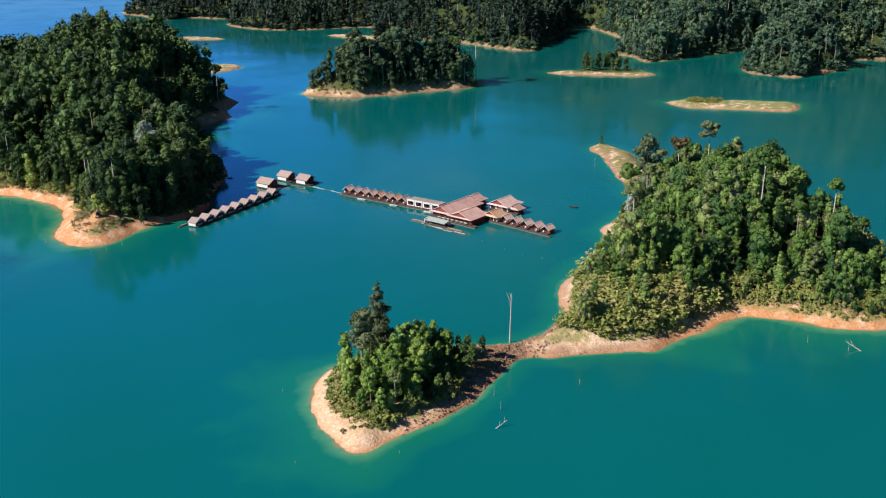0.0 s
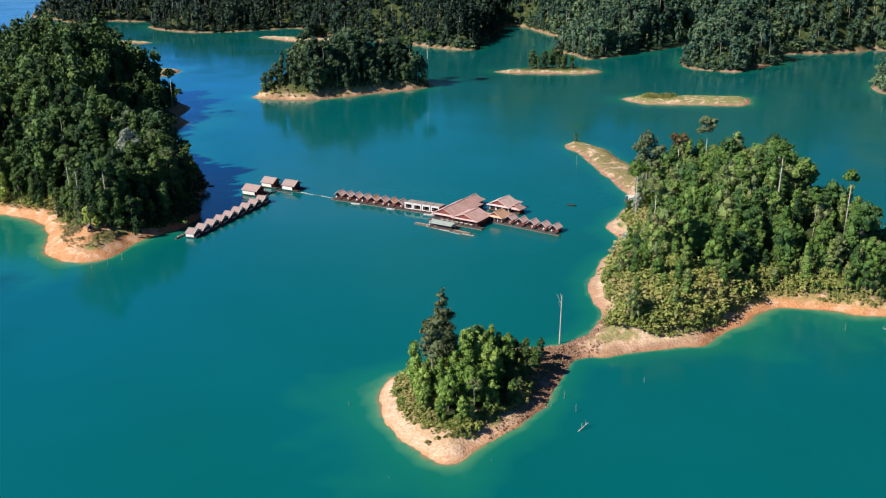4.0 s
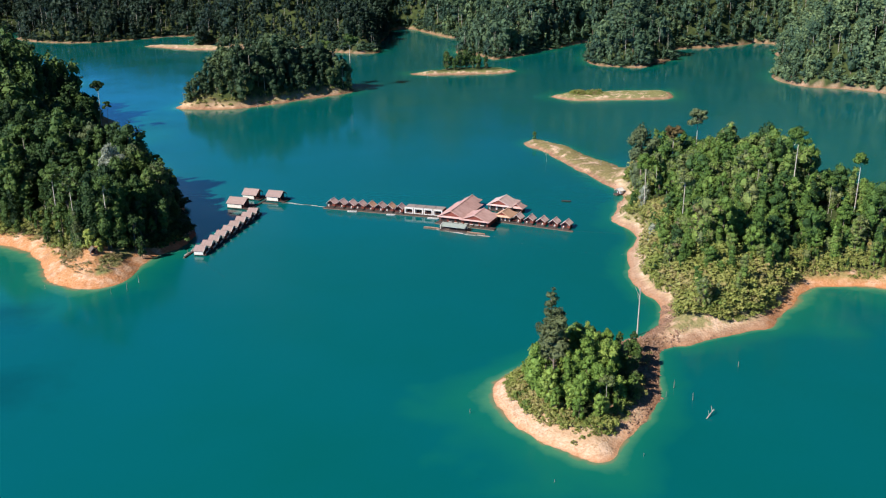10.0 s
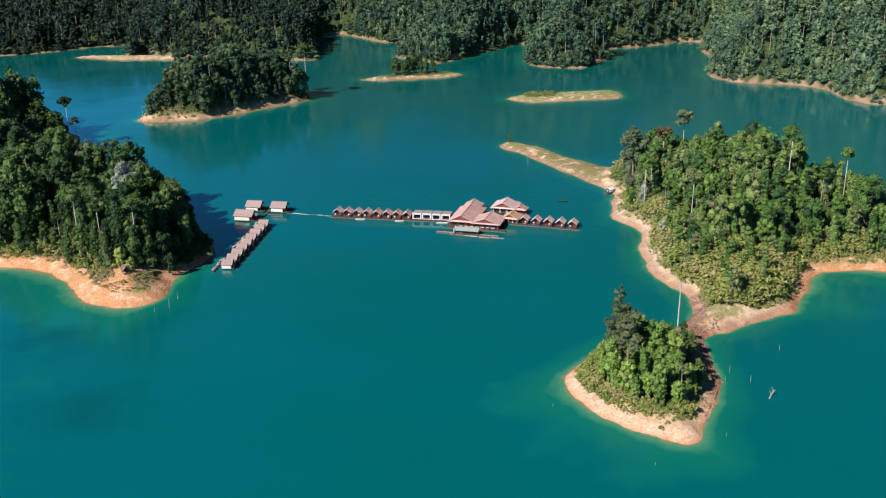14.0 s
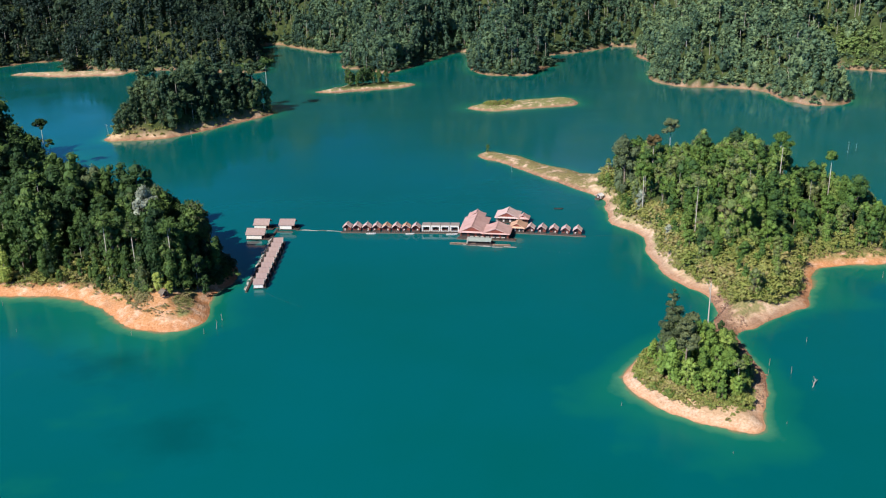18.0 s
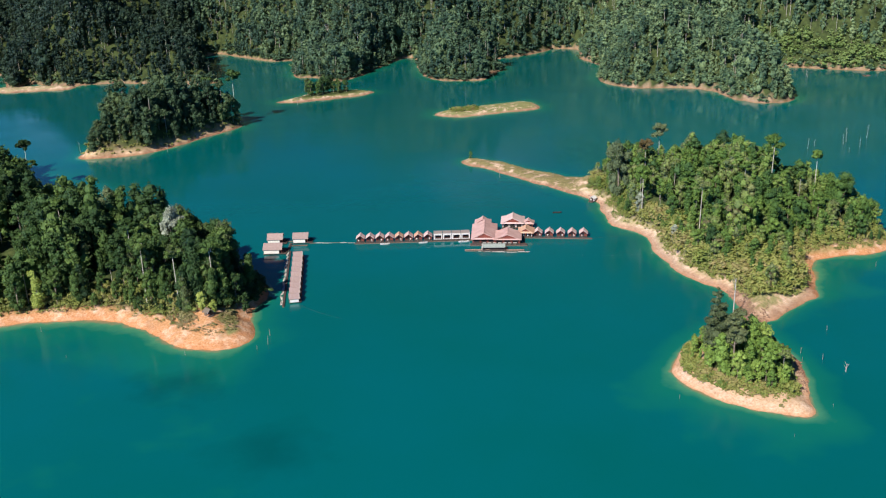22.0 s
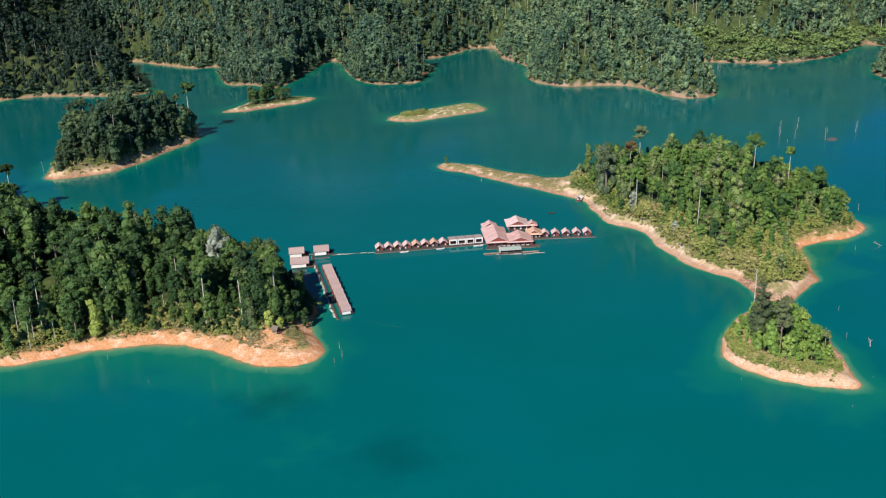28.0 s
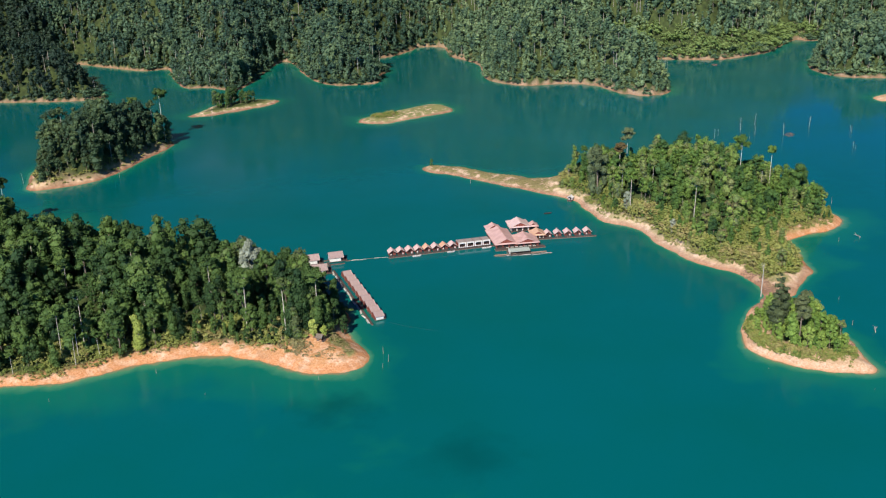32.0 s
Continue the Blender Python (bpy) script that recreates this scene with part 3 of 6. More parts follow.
def leafy(blobs, cards, size, r, core=0.74):
    """A crown of small leaf sprays over rounded clumps: triangles, and a value for each clump."""
    verts, tris, clump = [], [], []
    at = 0
    area = np.array([b[3] * b[4] for b in blobs])
    for (x, y, z, rx, rz), share in zip(blobs, area / area.sum()):
        value = r.random()
        n = max(6, int(cards * share))
        iv, it = BALL if n > 24 else OCTA
        wob = 1 + 0.30 * (r.random(len(iv)) - 0.5)
        verts.append(iv * wob[:, None] * np.array([rx, rx, rz]) * core + np.array([x, y, z]))
        tris.append(it + at)
        clump.append(np.full(len(iv), value * 0.6))
        at += len(iv)
        d = r.normal(size=(n, 3))
        d /= np.linalg.norm(d, axis=1)[:, None]
        d[:, 2] = np.where(d[:, 2] < -0.45, -d[:, 2], d[:, 2])
        reach = (0.72 + 0.46 * r.random(n)) * np.where(r.random(n) < 0.10, 1.18, 1.0)
        if n > 24:
            # smaller bunches sit on the clump
            knots = r.normal(size=(7, 3))
            knots[:, 2] = np.abs(knots[:, 2]) - 0.35
            knots /= np.linalg.norm(knots, axis=1)[:, None]
            own = knots[r.integers(0, 7, n)]
            d = np.where(((d * own).sum(1) < -0.1)[:, None], -d, d)
            mid = (own * 0.62 + d * 0.50 * reach[:, None]) * np.array([rx, rx, rz]) * 1.02 + np.array([x, y, z])
        else:
            mid = d * np.array([rx, rx, rz]) * reach[:, None] + np.array([x, y, z])
        nor = d + 0.45 * r.normal(size=(n, 3)) + np.array([0, 0, 0.12])
        nor /= np.linalg.norm(nor, axis=1)[:, None]
        side = np.cross(nor, r.normal(size=(n, 3)))
        side /= np.linalg.norm(side, axis=1)[:, None] + 1e-9
        up = np.cross(nor, side)
        s = size * (0.55 + 0.9 * r.random(n))[:, None]
        # a spray of three corners, drooping at its ends
        q = np.stack([mid - side * s * 0.7 - up * s * 0.55 - nor * s * 0.22, mid + side * s - nor * s * 0.3, mid - side * s * 0.3 + up * s * 0.8 - nor * s * 0.1], 1)
        verts.append(q.reshape(-1, 3))
        tris.append(at + 3 * np.arange(n)[:, None] + [0, 1, 2])
        clump.append(np.repeat(np.clip(value * 0.6 + 0.4 * r.random(n), 0, 1), 3))
        at += 3 * n
    return np.concatenate(verts), np.concatenate(tris), np.concatenate(clump)


def limb(a, b, ra, rb, sides=6):
    """A tapered limb between two places."""
    a, b = np.array(a, float), np.array(b, float)
    w = (b - a) / (np.linalg.norm(b - a) + 1e-9)
    u = np.cross(w, (0.3, 0.9, 0.1))
    u /= np.linalg.norm(u)
    v = np.cross(w, u)
    t = np.arange(sides) * 2 * np.pi / sides
    ring = np.cos(t)[:, None] * u + np.sin(t)[:, None] * v
    verts = np.concatenate([a + ring * ra, b + ring * rb, [b + w * rb * 0.5]])
    i = np.arange(sides)
    j = (i + 1) % sides
    return verts, np.concatenate([np.stack([i, j, j + sides], 1), np.stack([i, j + sides, i + sides], 1),
                                  np.stack([i + sides, j + sides, np.full(sides, 2 * sides)], 1)])


def merged(pieces):
    verts, tris, at = [], [], 0
    for v, t in pieces:
        verts.append(v), tris.append(t + at)
        at += len(v)
    return np.concatenate(verts), np.concatenate(tris)


def crown_plan(shape, h, r):
    """Clumps and limbs of one tree of height h: blobs, limbs."""
    blobs, limbs = [], []
    if shape == "broad":
        # a domed crown: a round head, a ring of clumps on its shoulders, a few hanging below
        w = h * (0.18 + 0.07 * r.random())
        lean = 0.25 * w * (r.random() - 0.5)
        blobs.append((lean, 0, h * 0.84, w * 0.52, w * 0.62))
        turn = r.random() * 6
        for k in range(7):
            a, q = turn + k * 0.9 + 0.5 * r.random(), w * (0.45 + 0.25 * r.random())
            s = w * (0.28 + 0.18 * r.random())
            blobs.append((lean + np.cos(a) * q, np.sin(a) * q, h * (0.74 + 0.13 * (r.random() - 0.5)), s, s * 0.95))
        for k in range(6):
            a, q = turn + k * 1.05 + 0.6 * r.random(), w * (0.45 + 0.25 * r.random())
            s = w * (0.28 + 0.16 * r.random())
            blobs.append((np.cos(a) * q, np.sin(a) * q, h * (0.50 + 0.14 * r.random()), s, s * 1.35))
        for k in range(6):
            a, q = turn + k * 1.05 + 0.8 * r.random(), w * (0.40 + 0.35 * r.random())
            s = w * (0.26 + 0.16 * r.random())
            blobs.append((np.cos(a) * q, np.sin(a) * q, h * (0.16 + 0.22 * r.random()), s, s * 1.7))
        foot, width = h * 0.7, 0.018 * h
    elif shape == "round":
        w = h * (0.23 + 0.08 * r.random())
        blobs.append((0, 0, h * 0.78, w * 0.62, w * 0.60))
        for k in range(5):
            a, q = k * 1.26 + r.random(), w * (0.42 + 0.22 * r.random())
            s = w * (0.36 + 0.16 * r.random())
            blobs.append((np.cos(a) * q, np.sin(a) * q, h * (0.70 - 0.10 * r.random()), s, s))
        blobs.append((0, 0, h * 0.36, w * 0.55, h * 0.3))
        foot, width = h * 0.6, 0.018 * h
    elif shape == "column":
        w = h * (0.15 + 0.04 * r.random())
        for k in range(7):
            f = k / 6
            a, q = r.random() * 2 * np.pi, w * 0.42 * r.random()
            s = w * (0.90 - 0.30 * abs(f - 0.55) - 0.28 * f) * (0.82 + 0.36 * r.random())
            blobs.append((np.cos(a) * q, np.sin(a) * q, h * (0.17 + 0.75 * f), s, s * 1.12))
        foot, width = h * 0.8, 0.016 * h
    elif shape == "spire":
        for k in range(22):
            f = k / 21
            w = h * (0.135 * (1 - f) ** 0.75 + 0.036)
            a, q = k * 2.4 + r.random(), w * (0.35 + 0.5 * r.random())
            blobs.append((np.cos(a) * q, np.sin(a) * q, h * (0.22 + 0.75 * f), w * (0.58 + 0.2 * r.random()), w * 0.58))
        foot, width = h * 0.9, 0.014 * h
    elif shape == "emergent":
        # an uneven high crown: clumps at several heights on steep limbs
        w = h * (0.125 + 0.035 * r.random())
        for k in range(13):
            a, q = k * 2.4 + 0.7 * r.random(), w * 0.85 * np.sqrt((k + 0.3) / 13)
            s = w * (0.30 + 0.22 * r.random())
            zz = h * (0.955 - 0.06 * (q / w) - 0.16 * r.random() ** 1.4)
            blobs.append((np.cos(a) * q, np.sin(a) * q, zz, s, s * (0.7 + 0.3 * r.random())))
            if k % 3 == 1:
                limbs.append(((0, 0, h * 0.79), (np.cos(a) * q * 0.8, np.sin(a) * q * 0.8, zz - s * 0.2), 0.0045 * h, 0.002 * h))
        foot, width = h * 0.84, 0.0085 * h
    elif shape == "canopy":
        # one rounded tree of a closed wood, leafy down to its neighbours
        w = h * (0.20 + 0.11 * r.random())
        blobs.append((0.1 * w, 0, h * 0.80, w * 0.50, w * 0.72))
        for k in range(5):
            a, q = k * 1.26 + r.random(), w * (0.45 + 0.28 * r.random())
            s = w * (0.36 + 0.20 * r.random())
            blobs.append((np.cos(a) * q, np.sin(a) * q, h * (0.46 + 0.32 * r.random()), s, s * (1.1 + 0.5 * r.random())))
        blobs.append((0, 0, h * 0.34, w * 0.82, h * 0.34))
        foot, width = h * 0.6, 0.016 * h
    elif shape == "open":
        # separate flat clumps on long limbs, with gaps between them
        for k in range(13):
            f = k / 12
            a, q = k * 2.4 + 0.6 * r.random(), h * (0.105 - 0.055 * f) * (0.6 + 0.6 * r.random())
            s = h * (0.065 + 0.035 * r.random())
            zz = h * (0.52 + 0.44 * f)
            blobs.append((np.cos(a) * q, np.sin(a) * q, zz, s, s * 0.72))
            limbs.append(((0, 0, zz - h * 0.10), (np.cos(a) * q, np.sin(a) * q, zz - s * 0.3), 0.008 * h, 0.003 * h))
        foot, width = h * 0.92, 0.016 * h
    elif shape == "tuft":
        w = h * 0.12
        for k in range(4):
            a = k * 1.6 + r.random()
            blobs.append((np.cos(a) * w * 0.4, np.sin(a) * w * 0.4, h * (0.90 + 0.06 * (k % 2)), w * 0.55, w * 0.5))
        foot, width = h * 0.9, 0.010 * h
    else:  # bush
        w = h * 0.75
        for k in range(12):
            a, q = r.random() * 2 * np.pi, w * 0.95 * r.random() ** 0.7
            s = w * (0.18 + 0.20 * r.random())
            blobs.append((np.cos(a) * q, np.sin(a) * q, h * (0.62 - 0.45 * q / w + 0.25 * (r.random() - 0.5)), s, s * (0.8 + 0.7 * r.random())))
        foot, width = h * 0.3, 0.03 * h
    limbs.insert(0, ((0, 0, -0.8), (h * 0.02 * (r.random() - 0.5), h * 0.02, foot), width, width * 0.5))
    if shape in ("broad", "spire"):
        for b in blobs[:4]:
            limbs.append(((0, 0, h * 0.4), (b[0] * 0.8, b[1] * 0.8, b[2] - b[4] * 0.4), width * 0.45, width * 0.15))
    return blobs, limbs


def tree_meshes(shape, cards, size, seed, leaf, bark, h=1.0):
    """Crown and trunk meshes of one tree, h metres high."""
    r = np.random.default_rng(seed)
    blobs, limbs = crown_plan(shape, h, r)
    v, t, c = leafy(blobs, cards, size, r, 0.52 if shape == "bush" else 0.74)
    crown = mesh_from(shape + "_crown", v, t, [leaf], dict(clump=c))
    lv, lt = merged([limb(*q) for q in limbs])
    return crown, mesh_from(shape + "_trunk", lv, lt, [bark], smooth=True)


KINDS = {}


def tree_kind(name, shape, cards, size, h, leaf="leaf", bark="bark", seeds=(1, 2, 3)):
    KINDS[name] = [(tree_meshes(shape, cards, size, 31 * s + len(KINDS), M[leaf], M[bark], h), h) for s in seeds]


def plant(name, thing, x, y, z, h, label, group, turn=0.0, pick=0):
    """One tree with its trunk and crown, scaled to h metres."""
    (crown, trunk), own = KINDS[name][pick % len(KINDS[name])]
    root = new(thing)
    root.empty_display_size = 0.5
    root.matrix_world = Matrix.Translation((x, y, z)) @ Matrix.Rotation(turn, 4, "Z") @ Matrix.Scale(h / own, 4)
    for part_name, me in (("trunk", trunk), ("crown", crown)):
        ob = new(part_name, me)
        ob.parent = root
    return tagged(root, label, "bush" if name.startswith("bush") else "tree", group)


def joined_woods(name, spots, shapes, cards, size, leaf, label, seed):
    """Many trees as one mesh. spots: rows of x, y, z, height."""
    r = np.random.default_rng(seed)
    forms = []
    for k, shape in enumerate(shapes):
        rr = np.random.default_rng(seed * 17 + k)
        blobs, limbs = crown_plan(shape, 1.0, rr)
        v, t, c = leafy(blobs, cards, size, rr, 0.52 if shape == "bush" else 0.74)
        lv, lt = limb((0, 0, -0.05), limbs[0][1], limbs[0][2], limbs[0][3], 5)
        forms.append((np.concatenate([v, lv]), np.concatenate([t, lt + len(v)]), np.concatenate([c, np.zeros(len(lv))]),
                      np.concatenate([np.zeros(len(t)), np.full(len(lt), 2 if shape == "emergent" else 1)])))
    V, T, C, W, S = [], [], [], [], []
    at = 0
    kind = r.integers(0, len(forms), len(spots))
    patch = value_noise(spots[:, 0], spots[:, 1], 45.0, 21) * 0.5 + 0.5
    if "scrub" in name:
        patch = np.clip(0.5 + value_noise(spots[:, 0], spots[:, 1], 11.0, 22) * 1.1 + value_noise(spots[:, 0], spots[:, 1], 4.0, 23) * 0.5, 0, 1)
    for k, (v, t, c, s) in enumerate(forms):
        own = spots[kind == k]
        if not len(own):
            continue
        n = len(own)
        a = r.random(n) * 2 * np.pi
        h = own[:, 3][:, None]
        wide = h * ((1.15 + 0.6 * r.random(n)) if "scrub" in name else (0.85 + 0.4 * r.random(n)))[:, None]
        ca, sa = np.cos(a)[:, None], np.sin(a)[:, None]
        x = (v[:, 0] * ca - v[:, 1] * sa) * wide + own[:, 0][:, None]
        y = (v[:, 0] * sa + v[:, 1] * ca) * wide + own[:, 1][:, None]
        z = v[:, 2] * h + own[:, 2][:, None]
        V.append(np.stack([x, y, z], 2).reshape(-1, 3))
        T.append((t[None] + (at + len(v) * np.arange(n))[:, None, None]).reshape(-1, 3))
        C.append(np.tile(c, n))
        mine = patch[kind == k]
        tone = 0.45 * r.random(n) + 0.62 * mine if "scrub" in name else 0.78 * r.random(n) + 0.5 * (mine - 0.35)
        W.append(np.repeat(np.clip(tone, 0, 1), len(v)))
        S.append(np.tile(s, n))
        at += n * len(v)
    me = mesh_from(name, np.concatenate(V), np.concatenate(T), [M[leaf], M["bark"], M["pale_bark"]],
                   dict(clump=np.concatenate(C), tree=np.concatenate(W)), np.concatenate(S))
    return tagged(new(name, me), label, "undergrowth" if "scrub" in name else "forest", kind="stuff")


def spots_in(x0, x1, y0, y1, gap, seed, keep):
    """Jittered grid places for which keep(x, y, z, owner, depth) holds."""
    r = np.random.default_rng(seed)
    X, Y = np.meshgrid(np.arange(x0, x1, gap), np.arange(y0, y1, gap))
    X = (X + (np.arange(X.shape[0]) % 2)[:, None] * gap / 2).ravel()
    Y = Y.ravel()
    X, Y = X + (r.random(len(X)) - 0.5) * gap * 0.8, Y + (r.random(len(X)) - 0.5) * gap * 0.8
    z, own, d = survey(X, Y)
    ok = keep(X, Y, z, own, d)
    return np.stack([X, Y, z, d], 1)[ok]


OWN = {k: i for i, k in enumerate(LANDS)}


def on(name, margin=1.0):
    land = LANDS[name]
    return lambda x, y, z, own, d: (own == OWN[name]) & (d > land.edge(x, y) + margin)
# ------------------------------------------------------------------ the woods
for side in ("east", "west"):
    tree_kind("broad_" + side, "broad", 1900, 0.36, 18.0, "leaf_" + side, seeds=(1, 2, 3, 4))
    tree_kind("column_" + side, "column", 1500, 0.32, 16.0, "leaf_" + side, seeds=(1, 2, 3))
    tree_kind("emergent_" + side, "emergent", 1700, 0.38, 28.0, "leaf_" + side, "pale_bark", seeds=(1, 2))
tree_kind("spire", "spire", 5200, 0.30, 27.0, "dark_leaf", seeds=(1, 2))
tree_kind("tuft", "tuft", 600, 0.4, 18.0, "leaf_east", "pale_bark", seeds=(1,))
tree_kind("broad_isle", "broad", 1900, 0.36, 18.0, "isle_leaf", seeds=(1, 2, 3, 4))
tree_kind("column_isle", "column", 1500, 0.32, 16.0, "isle_leaf", seeds=(1, 2, 3))
tree_kind("dusky", "open", 2600, 0.36, 21.0, "dark_leaf", seeds=(4,))
tree_kind("lime_round", "round", 1300, 0.26, 6.0, "lime_leaf", seeds=(2,))
tree_kind("lime_column", "column", 1500, 0.32, 16.0, "lime_leaf", seeds=(3,))
tree_kind("bush", "bush", 700, 0.34, 3.4, "scrub", seeds=(1, 2, 3))
tree_kind("rust", "emergent", 1800, 0.48, 28.0, "rust_leaf", "pale_bark", seeds=(3,))
tree_kind("grey_emergent", "emergent", 2000, 0.40, 28.0, "grey_leaf", "pale_bark", seeds=(2,))
tree_kind("grey", "broad", 3200, 0.40, 24.0, "grey_leaf", seeds=(3,))
tree_kind("silver", "broad", 3200, 0.40, 24.0, "silver_leaf", seeds=(5,))


def height_for(s, seed, low, high, edge):
    """Tree heights that grow from the edge of the wood inward."""
    r = np.random.default_rng(seed)
    grow = np.clip((s[:, 3] - edge) / 11.0, np.where(edge < 4.5, 0.75, 0.45), 1.0)
    stand = np.clip(0.5 + value_noise(s[:, 0], s[:, 1], 17.0, seed) * 1.3, 0, 1)
    return (low + (high - low) * (0.6 * r.random(len(s)) ** 1.3 + 0.4 * stand)) * (0.72 + 0.36 * stand) * grow


def woods_on(name, box, gap, low, high, seed, single, cards, size, label, wood_label, group, keep=None, side="west", tall=None):
    """Trees over one island; those for which single() holds are things of their own, the rest one wood."""
    base = on(name)
    s = spots_in(*box, gap, seed, lambda x, y, z, own, d: base(x, y, z, own, d) & (True if keep is None else keep(x, y)))
    h = height_for(s, seed, low, high, LANDS[name].edge(s[:, 0], s[:, 1]))
    if tall is not None:
        h = h * tall(s[:, 0], s[:, 1])
    alone = single(s[:, 0], s[:, 1])
    r = np.random.default_rng(seed + 1)
    for (x, y, z, d), hh in zip(s[alone], h[alone]):
        kind = ("broad_" if r.random() < 0.56 else "column_") + side
        plant(kind, "tree", x, y, z - 0.2, hh, label, group, r.random() * 6.28, int(r.integers(0, 9)))
    rest = np.column_stack([s[~alone][:, :3], h[~alone]])
    back = (rest[:, 1] > 110) | (rest[:, 0] < -225) if name == "west_isle" else np.zeros(len(rest), bool)
    if back.any():
        joined_woods(name + "_back_woods", rest[back], ("broad", "canopy", "column", "canopy"), 110, 0.048, "wood_" + side, wood_label, seed + 3)
        rest = rest[~back]
    if len(rest):
        joined_woods(name + "_woods", rest, ("broad", "column", "broad", "canopy", "column", "broad", "emergent", "column"), cards, size, "wood_" + side, wood_label, seed)
    return s, h


def skirt_on(name, box, gap, low, high, seed, label, keep=None, depth=9.0, cards=145, size=0.084, leaf="scrub_far", lead=0.6):
    """Scrub along the foot of a wood, as one growth."""
    land = LANDS[name]
    s = spots_in(*box, gap, seed, lambda x, y, z, own, d: (own == OWN[name]) & (d > land.edge(x, y) - lead) & (d < land.edge(x, y) + depth)
                 & (True if keep is None else keep(x, y)))
    r = np.random.default_rng(seed)
    swell = np.clip(0.45 + 1.1 * value_noise(s[:, 0], s[:, 1], 9.0, seed), 0, 1)
    inner = np.clip((s[:, 3] - land.edge(s[:, 0], s[:, 1]) + lead - 0.6) / 5.0, 0.25, 1)
    rows = np.column_stack([s[:, :3], low + (high - low) * (0.4 * r.random(len(s)) ** 2 + 0.6 * swell) * inner])
    joined_woods(name + "_scrub", rows, ("bush", "bush", "bush", "column", "round"), cards, size, leaf, label, seed)


def open_east(x, y):
    """Where the eastern island carries wood: not on its spit or its southern neck."""
    return ~((x < 185) & (y > 60 + (x - 140) * 0.4)) & (y > -105)


woods_on("east_isle", (120, 260, -120, 180), 5.6, 8, 22, 11,
         lambda x, y: (y < -47) | (x < 145 + np.maximum(y, -40) * 0.06), 760, 0.024,
         "broad-crowned green rainforest tree on the island slope", "dense green rainforest covering the hill of the island",
         "rainforest trees on the islands", lambda x, y: open_east(x, y) & (y > -78 + (x < 165) * 8), "east", lambda x, y: 1 - 0.18 * np.clip((x - 204) / 12, 0, 1))
skirt_on("east_isle", (118, 250, -118, 90), 2.3, 1.2, 7.5, 12, "light green scrub along the foot of the island's wood", lambda x, y: open_east(x, y) & ~((x > 174) & (y < -45)), 10)
skirt_on("east_isle", (170, 250, -90, -40), 1.9, 1.0, 5.0, 17, "low green fern along the top of the orange bank", None, 13)
skirt_on("east_isle", (134, 182, -106, -62), 2.1, 1.2, 8.0, 18, "light green scrub over the southern foot of the island", open_east, 40)
woods_on("west_isle", (-335, -30, -60, 300), 6.1, 10, 30, 13,
         lambda x, y: (x > -150) & (y < 16), 640, 0.0225,
         "tall dark green rainforest tree above the clay beach", "dense dark rainforest on the hill of the large island",
         "rainforest trees on the islands", lambda x, y: ~((x > -80) & (x < -55) & (y < -24.5)), tall=lambda x, y: 1 - 0.4 * ((x > -152) & (y > 178)))
skirt_on("west_isle", (-200, -30, -56, 60), 2.5, 0.9, 5.5, 14, "low scrub above the orange clay beach", lambda x, y: ~((x > -80) & (x < -54) & (y < -23)), 17)
skirt_on("west_isle", (-75, -28, -14, 110), 2.2, 3.0, 6.5, 19, "dark growth hanging over the eastern shore of the island", lambda x, y: y > -29 - (x + 50) * 1.2, 6, 130, 0.14, "wood_west", 2.0)
woods_on("mid_isle", (-100, 50, 280, 385), 5.8, 13, 28, 15, lambda x, y: x > 1e6, 520, 0.026, "", "dark rainforest covering a round island", "", lambda x, y: x > -83 + (y - 309) * 0.45, "mid")
skirt_on("mid_isle", (-100, 50, 280, 385), 3.2, 1.5, 3.2, 16, "low scrub round the wooded island", None, 6, 70, 0.17)


